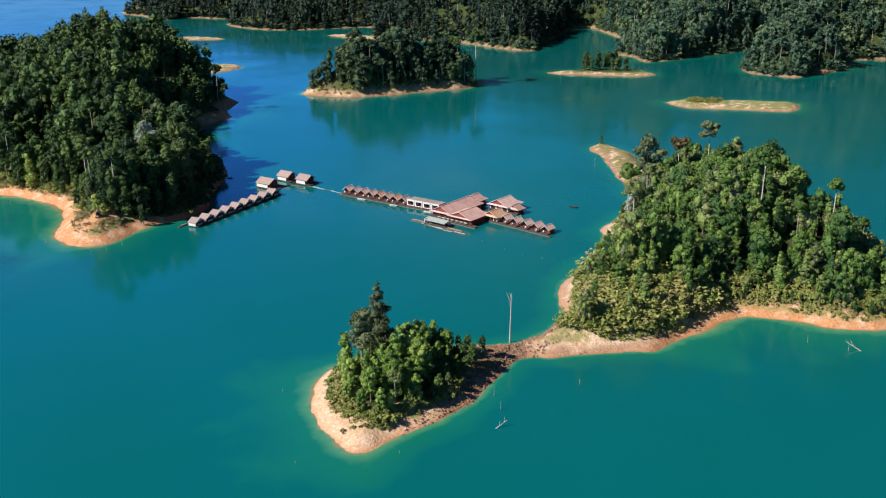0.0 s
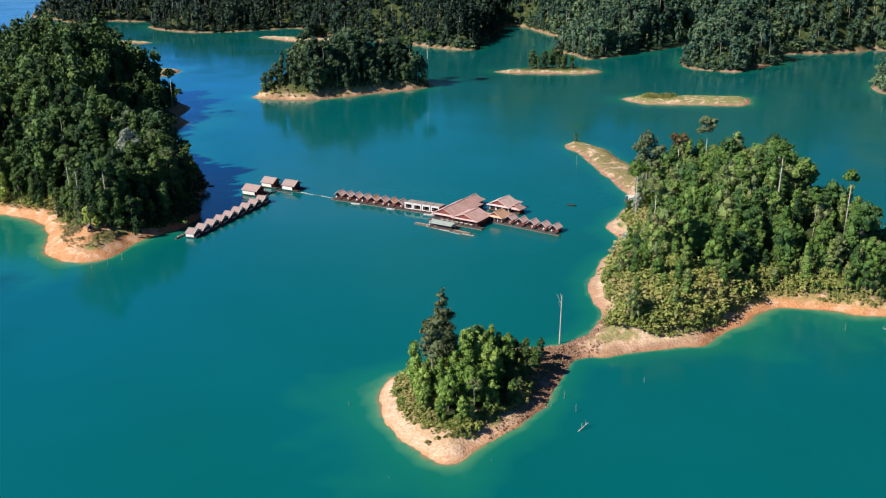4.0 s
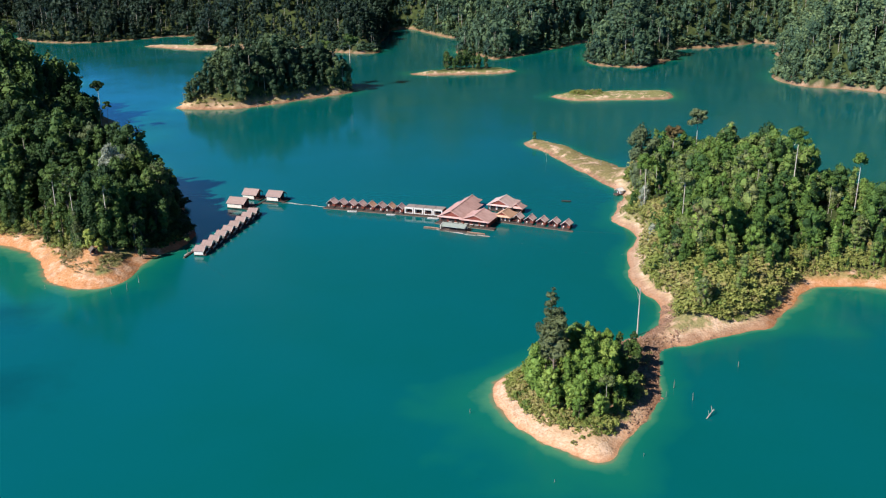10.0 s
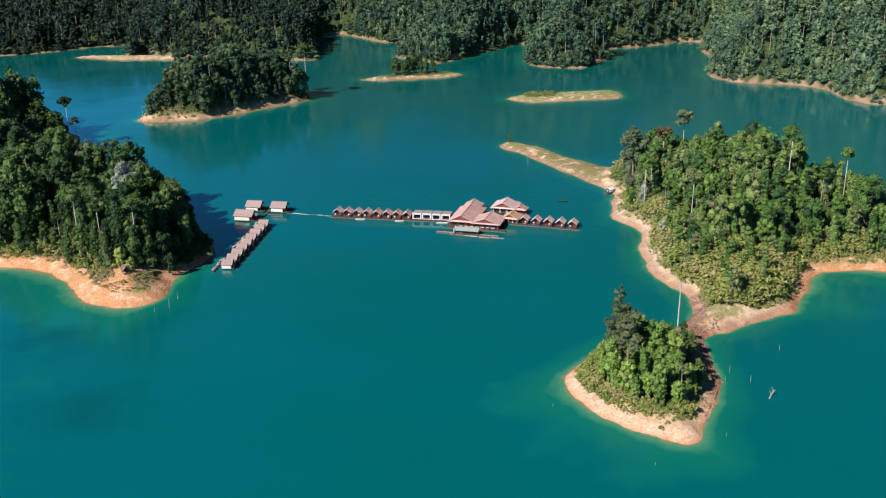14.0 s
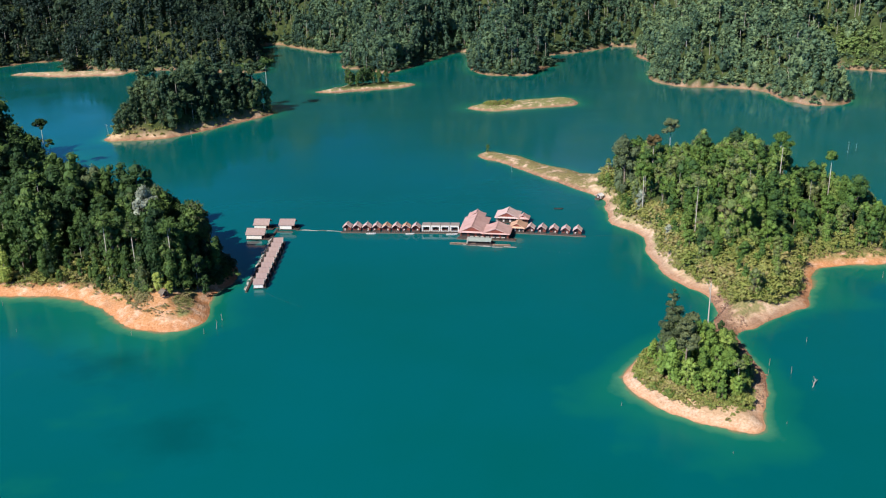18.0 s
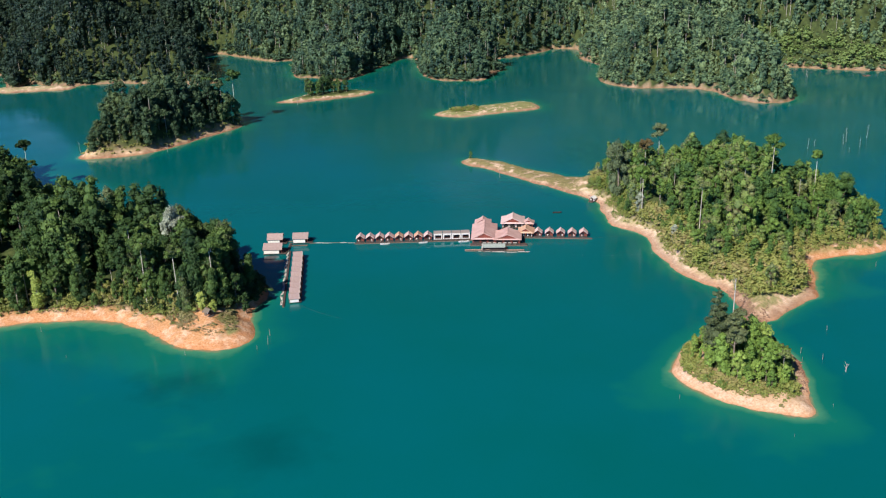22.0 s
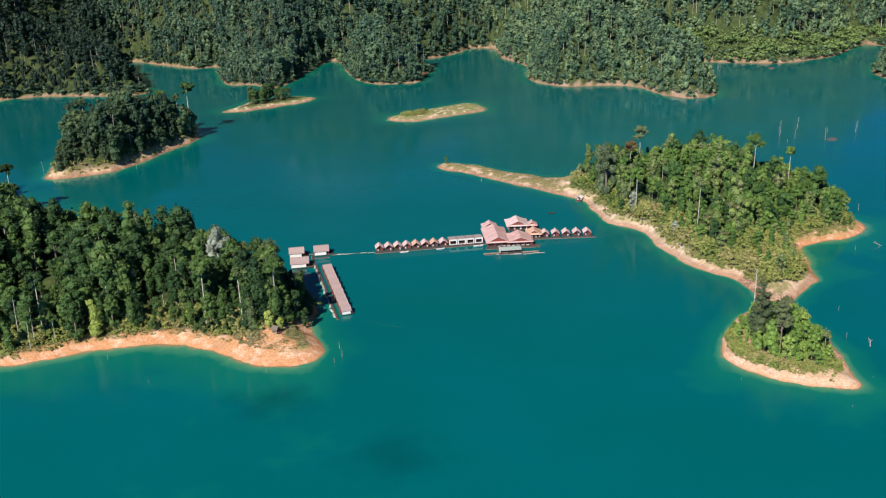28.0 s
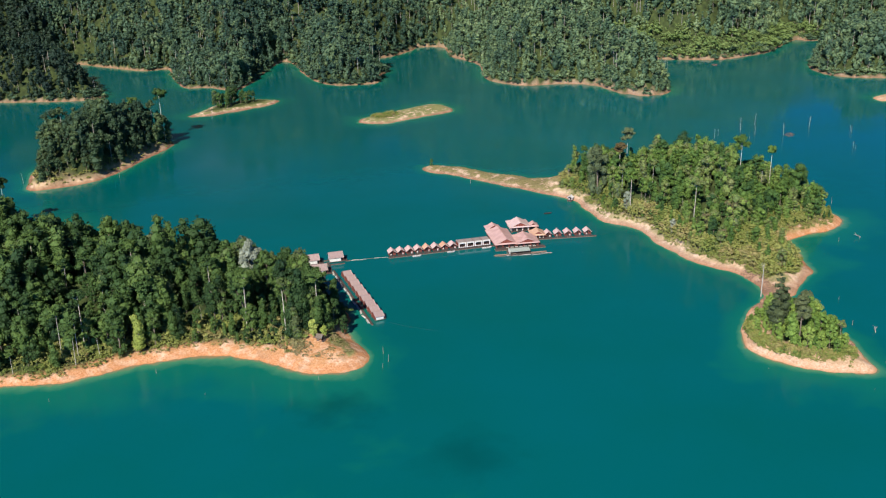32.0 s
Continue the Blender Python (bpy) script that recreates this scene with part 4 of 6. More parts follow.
def far_woods(name, box, seed, label, leaf):
    base = on(name, -0.6)
    a = spots_in(*box, 7.6 if name in ("far_mid", "far_east") else 8.6, seed, lambda x, y, z, own, d: base(x, y, z, own, d) & (d < 110))
    b = spots_in(*box, 11.5, seed + 1, lambda x, y, z, own, d: (own == OWN[name]) & (d >= 110) & (d < 240))
    ha = height_for(a, seed, 14, 29, np.full(len(a), -3.0))
    hb = height_for(b, seed + 1, 15, 30, np.full(len(b), 4.5))
    rows = np.column_stack([np.concatenate([a, b])[:, :3], np.concatenate([ha, hb])])
    depth = np.concatenate([a, b])[:, 3]
    # fewer, larger trees on the high slopes
    sparse = (rows[:, 2] < 78) | (np.arange(len(rows)) % 3 == 0)
    rows[rows[:, 2] >= 78, 3] *= 1.3
    rows, depth = rows[sparse], depth[sparse]
    if name == "far_east":
        low = (rows[:, 0] > 520) & (rows[:, 0] < 760) & (depth < 15)
        lime = spots_in(520, 760, 270, 430, 4.4, 48, lambda x, y, z, own, d: (own == OWN[name]) & (d > 1.5) & (d < 22))
        lime[:, 3] = 2.5 + 9 * np.random.default_rng(48).random(len(lime)) ** 2
        joined_woods("far_east_scrub", lime, ("bush", "canopy", "bush"), 80, 0.10, "lime", "bright green young growth on the far eastern shore", 47)
        rows = rows[~low]
    if name == "far_east":
        e = spots_in(345, 520, 210, 480, 6.4, seed + 7, lambda x, y, z, own, d: (own == OWN[name]) & (d > 3) & (d < 90))
        e[:, 3] = 7 + 8 * np.random.default_rng(seed + 7).random(len(e))
        joined_woods("far_east_young_woods", e, ("canopy", "column", "canopy"), 64, 0.075, leaf, "younger trees filling the wood of the far headland", seed + 8)
    c = spots_in(*box, 4.6, seed + 5, lambda x, y, z, own, d: (own == OWN[name]) & (d > 1.0) & (d < 9))
    c[:, 3] = 2.5 + 3.5 * np.random.default_rng(seed).random(len(c))
    joined_woods(name + "_shore_scrub", c, ("bush", "bush", "round"), 44, 0.20, leaf, "scrub hanging over the far shore", seed + 6)
    shapes = ("canopy", "column", "canopy", "emergent", "canopy", "column", "canopy", "canopy", "column", "emergent", "column")
    front = rows[:, 2] < 26
    # west of x = 60 the darkened leaf colour paints the headland's shade
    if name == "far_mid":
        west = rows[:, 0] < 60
        joined_woods("far_mid_west_woods", rows[west], shapes, 64, 0.056, "wood_shaded", "rainforest on the western headland, leaf colour darkened for its shade", seed + 12)
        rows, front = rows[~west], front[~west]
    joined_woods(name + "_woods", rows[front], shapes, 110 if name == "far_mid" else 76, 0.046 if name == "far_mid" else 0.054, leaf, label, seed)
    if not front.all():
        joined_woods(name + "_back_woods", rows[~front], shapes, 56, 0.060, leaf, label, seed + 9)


far_woods("far_west", (-520, -60, 650, 1150), 41, "rainforest on the far western shore", "wood_shaded")
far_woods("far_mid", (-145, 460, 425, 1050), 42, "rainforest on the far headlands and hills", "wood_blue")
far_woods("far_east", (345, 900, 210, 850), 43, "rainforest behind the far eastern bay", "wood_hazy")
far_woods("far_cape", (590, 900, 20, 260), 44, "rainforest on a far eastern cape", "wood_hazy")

# the small near island
r = np.random.default_rng(5)


def plant_at(kind, thing, x, y, h, label, group="", turn=0.0, pick=0):
    z = survey([x], [y])[0][0]
    return plant(kind, thing, x, y, z - 0.15, h, label, group, turn, pick)
M["stone"] = bark_material("stone", (0.11, 0.062, 0.042), (0.36, 0.225, 0.155))
NEAR = outline([(74.5, -148), (78, -134), (86, -126), (96, -122), (104, -126), (108, -139), (107, -152), (102, -161), (96, -168), (88, -169), (79, -161)])


def near_depth(x, y):
    return inside_by(np.atleast_1d(np.array(x, float)), np.atleast_1d(np.array(y, float)), NEAR)


plant_at("spire", "tall_tree", 85.3, -141.0, 26.0, "tall dark evergreen tree rising over a small island", "trees of the small island", 0.4, 0)
plant_at("dusky", "tall_tree", 84.2, -152.3, 22.3, "open-crowned dark evergreen tree beside a taller one", "trees of the small island", 2.0, 0)
plant_at("column_isle", "tree", 79.4, -152.2, 15.5, "slender tree with a light green crown on a small island", "trees of the small island", 1.0, 0)
plant_at("column_isle", "tree", 93.7, -150.0, 17.0, "bright green leafy tree on the crest of a small island", "trees of the small island", 0.3, 1)
plant_at("column_isle", "tree", 96.0, -146.0, 14.5, "bright green leafy tree on the crest of a small island", "trees of the small island", 2.3, 2)
plant_at("broad_isle", "tree", 98.8, -148.4, 14.0, "bright green leafy tree on the crest of a small island", "trees of the small island", 1.3, 2)
for x, y, h, k in ((82.0, -157.5, 11.0, 0), (86.8, -157.0, 12.5, 1), (78.0, -147.0, 9.5, 2), (89.5, -154.0, 13.0, 2)):
    plant_at("column_isle" if k else "broad_isle", "tree", x, y, h, "light green leafy tree below two tall dark ones", "trees of the small island", 1.1 * k, k)
plant_at("emergent_east", "tree", 96.2, -162.8, 10.8, "slender pale-trunked tree at the edge of a small wood", "trees of the small island", 2.0, 1)
plant_at("lime_round", "tree", 95.4, -165.4, 6.2, "low yellow-green tree at the rim of a small wood", "trees of the small island", 2.0, 0)
# low trees in the darker western leaf, which paints this slope's shade
for x, y, z, d in spots_in(99, 114, -160, -124, 3.7, 76, lambda x, y, z, own, d: (d > 5.0) & (x < 111 + (y + 140) * 0.2)):
    plant("broad_west", "tree", x, y, z - 0.2, 4.2 + 3.2 * r.random(), "low tree on a small island's stony slope, leaves darkened for shade", "trees of the small island", r.random() * 6.28, int(r.integers(0, 9)))
for x, y, z, d in spots_in(72, 104, -171, -120, 3.7, 77, lambda x, y, z, own, d: near_depth(x, y) > 1.0):
    deep = near_depth(x, y)[0]
    east = np.clip((x - 78) / 14, 0, 1)
    h = (6.0 + 7.0 * r.random()) * (0.5 + 0.5 * min(deep / 7, 1)) * (0.62 + 0.42 * east)
    kind = "broad_isle" if r.random() < 0.6 else "column_isle"
    plant(kind, "tree", x, y, z - 0.2, h, "small leafy tree in the dense wood of a small island", "trees of the small island", r.random() * 6.28, int(r.integers(0, 9)))
for x, y, z, d in spots_in(70, 116, -172, -114, 2.1, 78, lambda x, y, z, own, d: (near_depth(x, y) > -0.9) & (near_depth(x, y) < 3.2)):
    plant("bush", "bush", x, y, z - 0.1, 1.2 + 2.2 * r.random() ** 2, "low green bush at the rim of the clay bank", "bushes of the small island", r.random() * 6.28, int(r.integers(0, 9)))

for x, y, z, d in spots_in(86, 97, -175, -168, 1.5, 75, lambda x, y, z, own, d: (value_noise(x, y, 3.0, 14) > -0.1) & (abs(y + 171.5 - 0.3 * (x - 91)) < 2.2)):
    plant("bush", "bush", x, y, z - 0.1, 0.6 + 0.7 * r.random(), "low green tuft on the bare clay bank", "bushes of the small island", r.random() * 6.28, int(r.integers(0, 9)))
s = spots_in(102, 121, -160, -116, 1.2, 74, lambda x, y, z, own, d: (own == OWN["near_isle"]) & (d > 2.5) & (x > 105) & (value_noise(x, y, 7.0, 15) > 0.02))
joined_woods("foot_scrub", np.column_stack([s[:, :3], 0.35 + 0.5 * r.random(len(s))]), ("bush", "bush"), 60, 0.2, "dry", "olive turf and weeds on the stony eastern foot", 74)

# broken stones on the neck and the eastern foot of the small island
def stones(name, box, gap, seed, keep, label, big=0.55):
    s = spots_in(*box, gap, seed, keep)
    rr = np.random.default_rng(seed)
    iv, it = OCTA
    V, T = [], []
    for k, (x, y, z, d) in enumerate(s):
        a = rr.random() * 6.28
        size = big * (0.25 + 0.75 * rr.random() ** 2)
        v = iv * (0.7 + 0.6 * rr.random(iv.shape)) * size * np.array([1.0, 0.8, 0.55])
        c, q = math.cos(a), math.sin(a)
        V.append(np.stack([v[:, 0] * c - v[:, 1] * q + x, v[:, 0] * q + v[:, 1] * c + y, v[:, 2] + z + size * 0.1], 1))
        T.append(it + 6 * k)
    me = mesh_from(name, np.concatenate(V), np.concatenate(T), [M["stone"]])
    return tagged(new(name, me), label, "stones", kind="stuff")


stones("neck_stones", (104, 142, -128, -86), 0.75, 61, lambda x, y, z, own, d: (d > -0.4) & (d < 6) & (z < 2.6) & (value_noise(x, y, 6.0, 8) > -0.1), "broken brown stones scattered over the neck", 0.8)
stones("shore_stones", (100, 124, -172, -112), 1.0, 62, lambda x, y, z, own, d: (d > -0.3) & (d < 5) & (x > 103 + (y + 140) * 0.15), "broken brown stones along the island's eastern foot", 0.75)
stones("spit_stones", (116, 170, 20, 172), 1.2, 63, lambda x, y, z, own, d: (d > -0.3) & (d < 2.4) & (x < 160), "brown stones along the edge of the spit", 0.5)

# low scrub over the rim of the small island
s = spots_in(64, 116, -178, -114, 1.5, 79, lambda x, y, z, own, d: (near_depth(x, y) > -3.2) & (near_depth(x, y) < 4) & (d > 3.5) & (x < 100 + (y + 140) * 0.1))
rim = np.clip((near_depth(s[:, 0], s[:, 1]) + 3.6) / 4.0, 0.2, 1)
joined_woods("island_scrub", np.column_stack([s[:, :3], (0.9 + 2.6 * np.clip(0.4 + value_noise(s[:, 0], s[:, 1], 5.0, 6) * 1.2, 0, 1)) * rim]),
             ("bush", "bush", "column"), 150, 0.13, "scrub_far", "yellow-green scrub over the rim of the clay bank", 79)

# dry scrub over the tip of the large island
s = spots_in(-82, -46, -50, -16, 1.15, 84, lambda x, y, z, own, d: (own == OWN["west_isle"]) & (d > 6.0) & (d < 22) & (y < -19) & (value_noise(x, y, 5.0, 12) > -0.22))
joined_woods("tip_scrub", np.column_stack([s[:, :3], 0.25 + 0.7 * r.random(len(s)) ** 2 + 1.3 * np.clip((s[:, 1] + 34) / 12, 0, 1)]), ("bush", "bush"), 70, 0.15, "dry", "dry brownish scrub over the tip of the clay beach", 84)

plant_at("lime_round", "tree", -69.8, -28.0, 9.0, "rounded bright green tree at the foot of the wood", "bright trees over the clay beach", 0.5, 0)
plant_at("lime_round", "tree", -65.6, -29.6, 6.5, "rounded bright green tree at the foot of the wood", "bright trees over the clay beach", 2.5, 0)

# tall trees close above the tip of the large island
for k, (x, y, h) in enumerate(((-75.5, -20.0, 19.0), (-70.0, -19.5, 20.0), (-64.5, -19.0, 21.0), (-59.5, -21.5, 17.5), (-55.0, -19.5, 16.0), (-52.0, -22.5, 10.0), (-61.0, -14.0, 22.0))):
    plant_at("broad_west" if k % 3 else "column_west", "tree", x, y, h, "tall dark green rainforest tree above the clay beach", "rainforest trees on the islands", 0.9 * k, k)

for k in range(7):
    plant_at("broad_west", "tree", -66.5 - 1.5 * (k % 2), -9.0 + 8.0 * k, 23.0 + 3.0 * math.sin(2.3 * k), "tall dark green rainforest tree over the eastern shore", "rainforest trees on the islands", 1.7 * k, k)

# tall trees standing straight over the shaded eastern shore of the large island
for k in range(15):
    f = k / 14
    x = -57.5 + 8.5 * math.sin(math.pi * min(f * 1.25, 1) * 0.62) - 14.0 * max(0, f - 0.62) + 1.3 * math.sin(5.1 * k) - 4.5 * (k % 2)
    y = -15.0 + 60.0 * f
    plant_at("broad_west", "tree", x, y, (14.5 if k % 2 == 0 else 20.0) + 4.0 * math.sin(1.7 * k) ** 2, "tall dark green rainforest tree over the eastern shore", "rainforest trees on the islands", 1.3 * k, k)

# young trees standing in the scrub at the southern foot of the eastern island
for x, y, z, d in spots_in(136, 180, -104, -58, 7.5, 83, lambda x, y, z, own, d: (own == OWN["east_isle"]) & (d > 9)):
    plant("broad_east" if r.random() < 0.45 else "column_east", "young_tree", x, y, z - 0.2, 6 + 7 * r.random(), "young light green tree standing in dense scrub", "young trees of the island foot", r.random() * 6.28, int(r.integers(0, 9)))

# trees reaching down to the orange bank at the eastern end of the island
s = spots_in(190, 246, -76, -20, 6.2, 85, lambda x, y, z, own, d: (own == OWN["east_isle"]) & (d > 6.5) & (d < 22) & (y < -20 - (x < 215) * 22))
rows = np.column_stack([s[:, :3], (7.5 + 8.5 * r.random(len(s))) * np.minimum(1.0, 0.55 + s[:, 3] / 26)])
joined_woods("east_bank_woods", rows, ("broad", "column", "broad", "canopy"), 760, 0.024, "wood_east", "green rainforest reaching down to the orange bank", 85)

# trees that stand out on the other shores: kind, x, y, top, label
MARKED = [
    ("grey_emergent", 180, 34, 43.5, "tall grey-green emergent tree with an open crown above the wood"),
    ("rust", 168, 28, 38, "rust-leaved emergent tree with a rounded crown above the wood"),
    ("broad_east", 203, 12, 41, "tall round-crowned tree in the island wood"),
    ("grey", 156, 34, 37.5, "tall dense grey-green tree at the corner of the island wood"),
    ("emergent", 149, 1.5, 32, "pale-trunked tree with a grey-green crown over the western slope"),
    ("emergent", 152, -40.5, 36, "pale-trunked tree standing over the southern slope"),
    ("emergent", 196, -34, 49.5, "pale-trunked emergent tree above the island wood"),
    ("broad_east", 220, -55, 34, "tall tree at the eastern end of the island wood"),
    ("tuft", 220, -37, 38.5, "thin bare-stemmed tree with a small round tuft"),
    ("silver", 149.5, 4.5, 18, "silvery grey-leaved tree at the foot of the wood"),
    ("silver", 142.5, -35, 13.5, "silvery grey-leaved tree at the foot of the wood"),
    ("emergent", -63.5, -22, 35, "slender pale-trunked tree over the clay beach"),
    ("emergent", -77, -18, 34, "slender pale-trunked tree over the clay beach"),
    ("emergent", -88, -4, 35, "slender pale-trunked tree over the clay beach"),
    ("emergent", -147, 25, 34, "slender pale-trunked tree over the clay beach"),
    ("lime_column", -128.5, 13, 20, "tall yellow-green tree in the dark wood"),
    ("silver", -72, 23, 37.5, "silvery pale tree crown over the dark wood"),
    ("grey", -94, 75, 35.5, "tall grey-green tree above the dark wood"),
    ("broad_west", -52, 14, 30.5, "tall dark tree at the eastern edge of the wood"),
    ("column_west", -53.5, 6, 29, "tall dark tree at the eastern edge of the wood"),
    ("broad_west", -54, 22, 30, "tall dark tree at the eastern edge of the wood"),
    ("broad_west", -56.5, -3, 29, "tall dark tree at the eastern edge of the wood"),
    ("emergent", 21, 355, 42, "bare white-trunked emergent tree on the wooded island"),
    ("emergent", 2, 362, 36, "white-limbed emergent tree on the wooded island"),
    ("emergent", -127.6, 220, 33, "thin tree with a small tuft at the water's edge"),
    ("emergent", -124.5, 224, 18, "thin tree with a small tuft at the water's edge"),
    ("broad_east", 128, 160, 5.5, "small lone tree at the end of the grassy spit"),
]
for k, (kind, x, y, top, label) in enumerate(MARKED):
    z = survey([x], [y])[0][0]
    side = "_east" if x > 60 else "_west"
    plant(kind + side * (kind == "emergent"), "emergent_tree" if "emergent" in kind else "tree", x, y, max(z, 0.1) - 0.2, max(top - z, 5), label, "marked trees over the woods", 0.7 * k, k)
for x, y, z, d in spots_in(92, 150, 408, 446, 6.0, 80, lambda x, y, z, own, d: (own == OWN["islet"]) & (x > 92) & (x < 132) & (y > 418) & (d > 4)):
    plant("broad_west", "tree", x, y, z - 0.2, 10 + 7 * r.random(), "rounded tree in the grove of a grassy islet", "grove on the islet", r.random() * 6.28, int(r.integers(0, 9)))
for x, y, z, d in spots_in(178, 196, 300, 314, 3.4, 81, lambda x, y, z, own, d: d > 4):
    plant("bush", "bush", x, y, z - 0.1, 2.2 + r.random(), "dark rounded bush on the grass bar", "bushes on the grass bar", r.random() * 6.28, int(r.integers(0, 9)))

# ------------------------------------------------------------------ the raft houses
n = Nodes("roof_sheet")
wave = n.add("TexWave", Scale=1.6, Distortion=0.0)
n.put(wave.inputs["Vector"], n.local())
stain = n.noise(0.35, 5, 0.55)
tone = n.ramp(stain, [(0.3, (0.49, 0.285, 0.25)), (0.55, (0.60, 0.375, 0.335)), (0.75, (0.67, 0.46, 0.42))])
tone = n.mix(n.range(n.add("ObjectInfo").outputs["Random"], 0, 1, 0, 0.25), tone, (0.60, 0.42, 0.38))
M["roof"] = n.paint(tone, 0.7, normal=n.bump(wave.outputs["Fac"], 0.2, 0.04))
M["roof_rose"] = plain_material("roof_rose", (0.58, 0.40, 0.365), (0.72, 0.55, 0.51), 0.6, 0.7)
M["roof_pale"] = plain_material("roof_pale", (0.31, 0.22, 0.21), (0.41, 0.31, 0.295), 1.2, 0.7)
M["roof_grey"] = plain_material("roof_grey", (0.26, 0.21, 0.19), (0.40, 0.34, 0.31), 1.2, 0.8)
M["roof_orange"] = plain_material("roof_orange", (0.60, 0.34, 0.215), (0.70, 0.45, 0.31), 1.2, 0.7)
M["roof_green"] = plain_material("roof_green", (0.29, 0.34, 0.30), (0.44, 0.48, 0.43), 1.2, 0.6)
M["brown_wall"] = plain_material("brown_wall", (0.17, 0.042, 0.032), (0.30, 0.085, 0.058), 2.0, 0.8)
M["white_wall"] = plain_material("white_wall", (0.62, 0.60, 0.56), (0.80, 0.78, 0.74), 1.5, 0.7)
M["verge"] = plain_material("verge", (0.56, 0.45, 0.41), (0.70, 0.58, 0.54), 1.5, 0.7)
M["cream"] = plain_material("cream", (0.58, 0.55, 0.50), (0.76, 0.73, 0.68), 1.5, 0.7)
M["deck"] = plain_material("deck", (0.045, 0.034, 0.03), (0.13, 0.10, 0.09), 2.5, 0.9, 0.4)
M["bamboo"] = plain_material("bamboo", (0.11, 0.085, 0.062), (0.23, 0.185, 0.14), 2.5, 0.8, 0.4)
# near-black for panels that imitate shaded openings, and for a boat hull
M["dark_gap"] = plain_material("dark_gap", (0.02, 0.018, 0.016), (0.05, 0.045, 0.04), 2.0, 0.6)
M["boat"] = plain_material("boat", (0.20, 0.13, 0.09), (0.34, 0.24, 0.17), 2.0, 0.6)
M["rust_wood"] = plain_material("rust_wood", (0.20, 0.075, 0.045), (0.34, 0.14, 0.09), 2.0, 0.9)
M["float"] = plain_material("float", (0.50, 0.50, 0.48), (0.66, 0.66, 0.63), 2.0, 0.5)
M["rope"] = plain_material("rope", (0.05, 0.08, 0.065), (0.09, 0.12, 0.10), 4.0, 0.9)
M["glass_dark"] = plain_material("window_dark", (0.02, 0.028, 0.03), (0.05, 0.06, 0.06), 1.0, 0.15)


def part(name, bm, material, parent, label=""):
    me = bpy.data.meshes.new(name)
    bmesh.ops.recalc_face_normals(bm, faces=bm.faces)
    bm.to_mesh(me)
    bm.free()
    me.materials.append(M[material])
    ob = new(name, me)
    ob.parent = parent
    return tagged(ob, label)


def block(x0, x1, y0, y1, z0, z1, bevel=0.0):
    bm = bmesh.new()
    bmesh.ops.create_cube(bm, size=1.0)
    for v in bm.verts:
        v.co = ((x0 + x1) / 2 + v.co.x * (x1 - x0), (y0 + y1) / 2 + v.co.y * (y1 - y0), (z0 + z1) / 2 + v.co.z * (z1 - z0))
    if bevel:
        bmesh.ops.bevel(bm, geom=bm.edges[:], offset=bevel, segments=1, affect="EDGES")
    return bm


def slab(corners, thick):
    """A sheet of some thickness under its corners."""
    bm = bmesh.new()
    top = [bm.verts.new(c) for c in corners]
    low = [bm.verts.new((c[0], c[1], c[2] - thick)) for c in corners]
    bm.faces.new(top)
    bm.faces.new(low[::-1])
    for i in range(len(corners)):
        j = (i + 1) % len(corners)
        bm.faces.new((top[j], top[i], low[i], low[j]))
    return bm


def rod(a, b, radius, sides=8, taper=1.0):
    v, t = limb(a, b, radius, radius * taper, sides)
    bm = bmesh.new()
    vs = [bm.verts.new(c) for c in v]
    for f in t:
        bm.faces.new([vs[i] for i in f])
    bm.faces.new(vs[:sides][::-1])
    return bm


def gable_end(w, z0, z1, y, t):
    """A triangular wall across x."""
    bm = bmesh.new()
    a = [bm.verts.new(c) for c in ((-w, y, z0), (w, y, z0), (0, y, z1))]
    b = [bm.verts.new(c) for c in ((-w, y + t, z0), (w, y + t, z0), (0, y + t, z1))]
    bm.faces.new(a), bm.faces.new(b[::-1])
    for i in range(3):
        j = (i + 1) % 3
        bm.faces.new((a[j], a[i], b[i], b[j]))
    return bm


def heading(u):
    return math.degrees(math.atan2(u[1], u[0]))


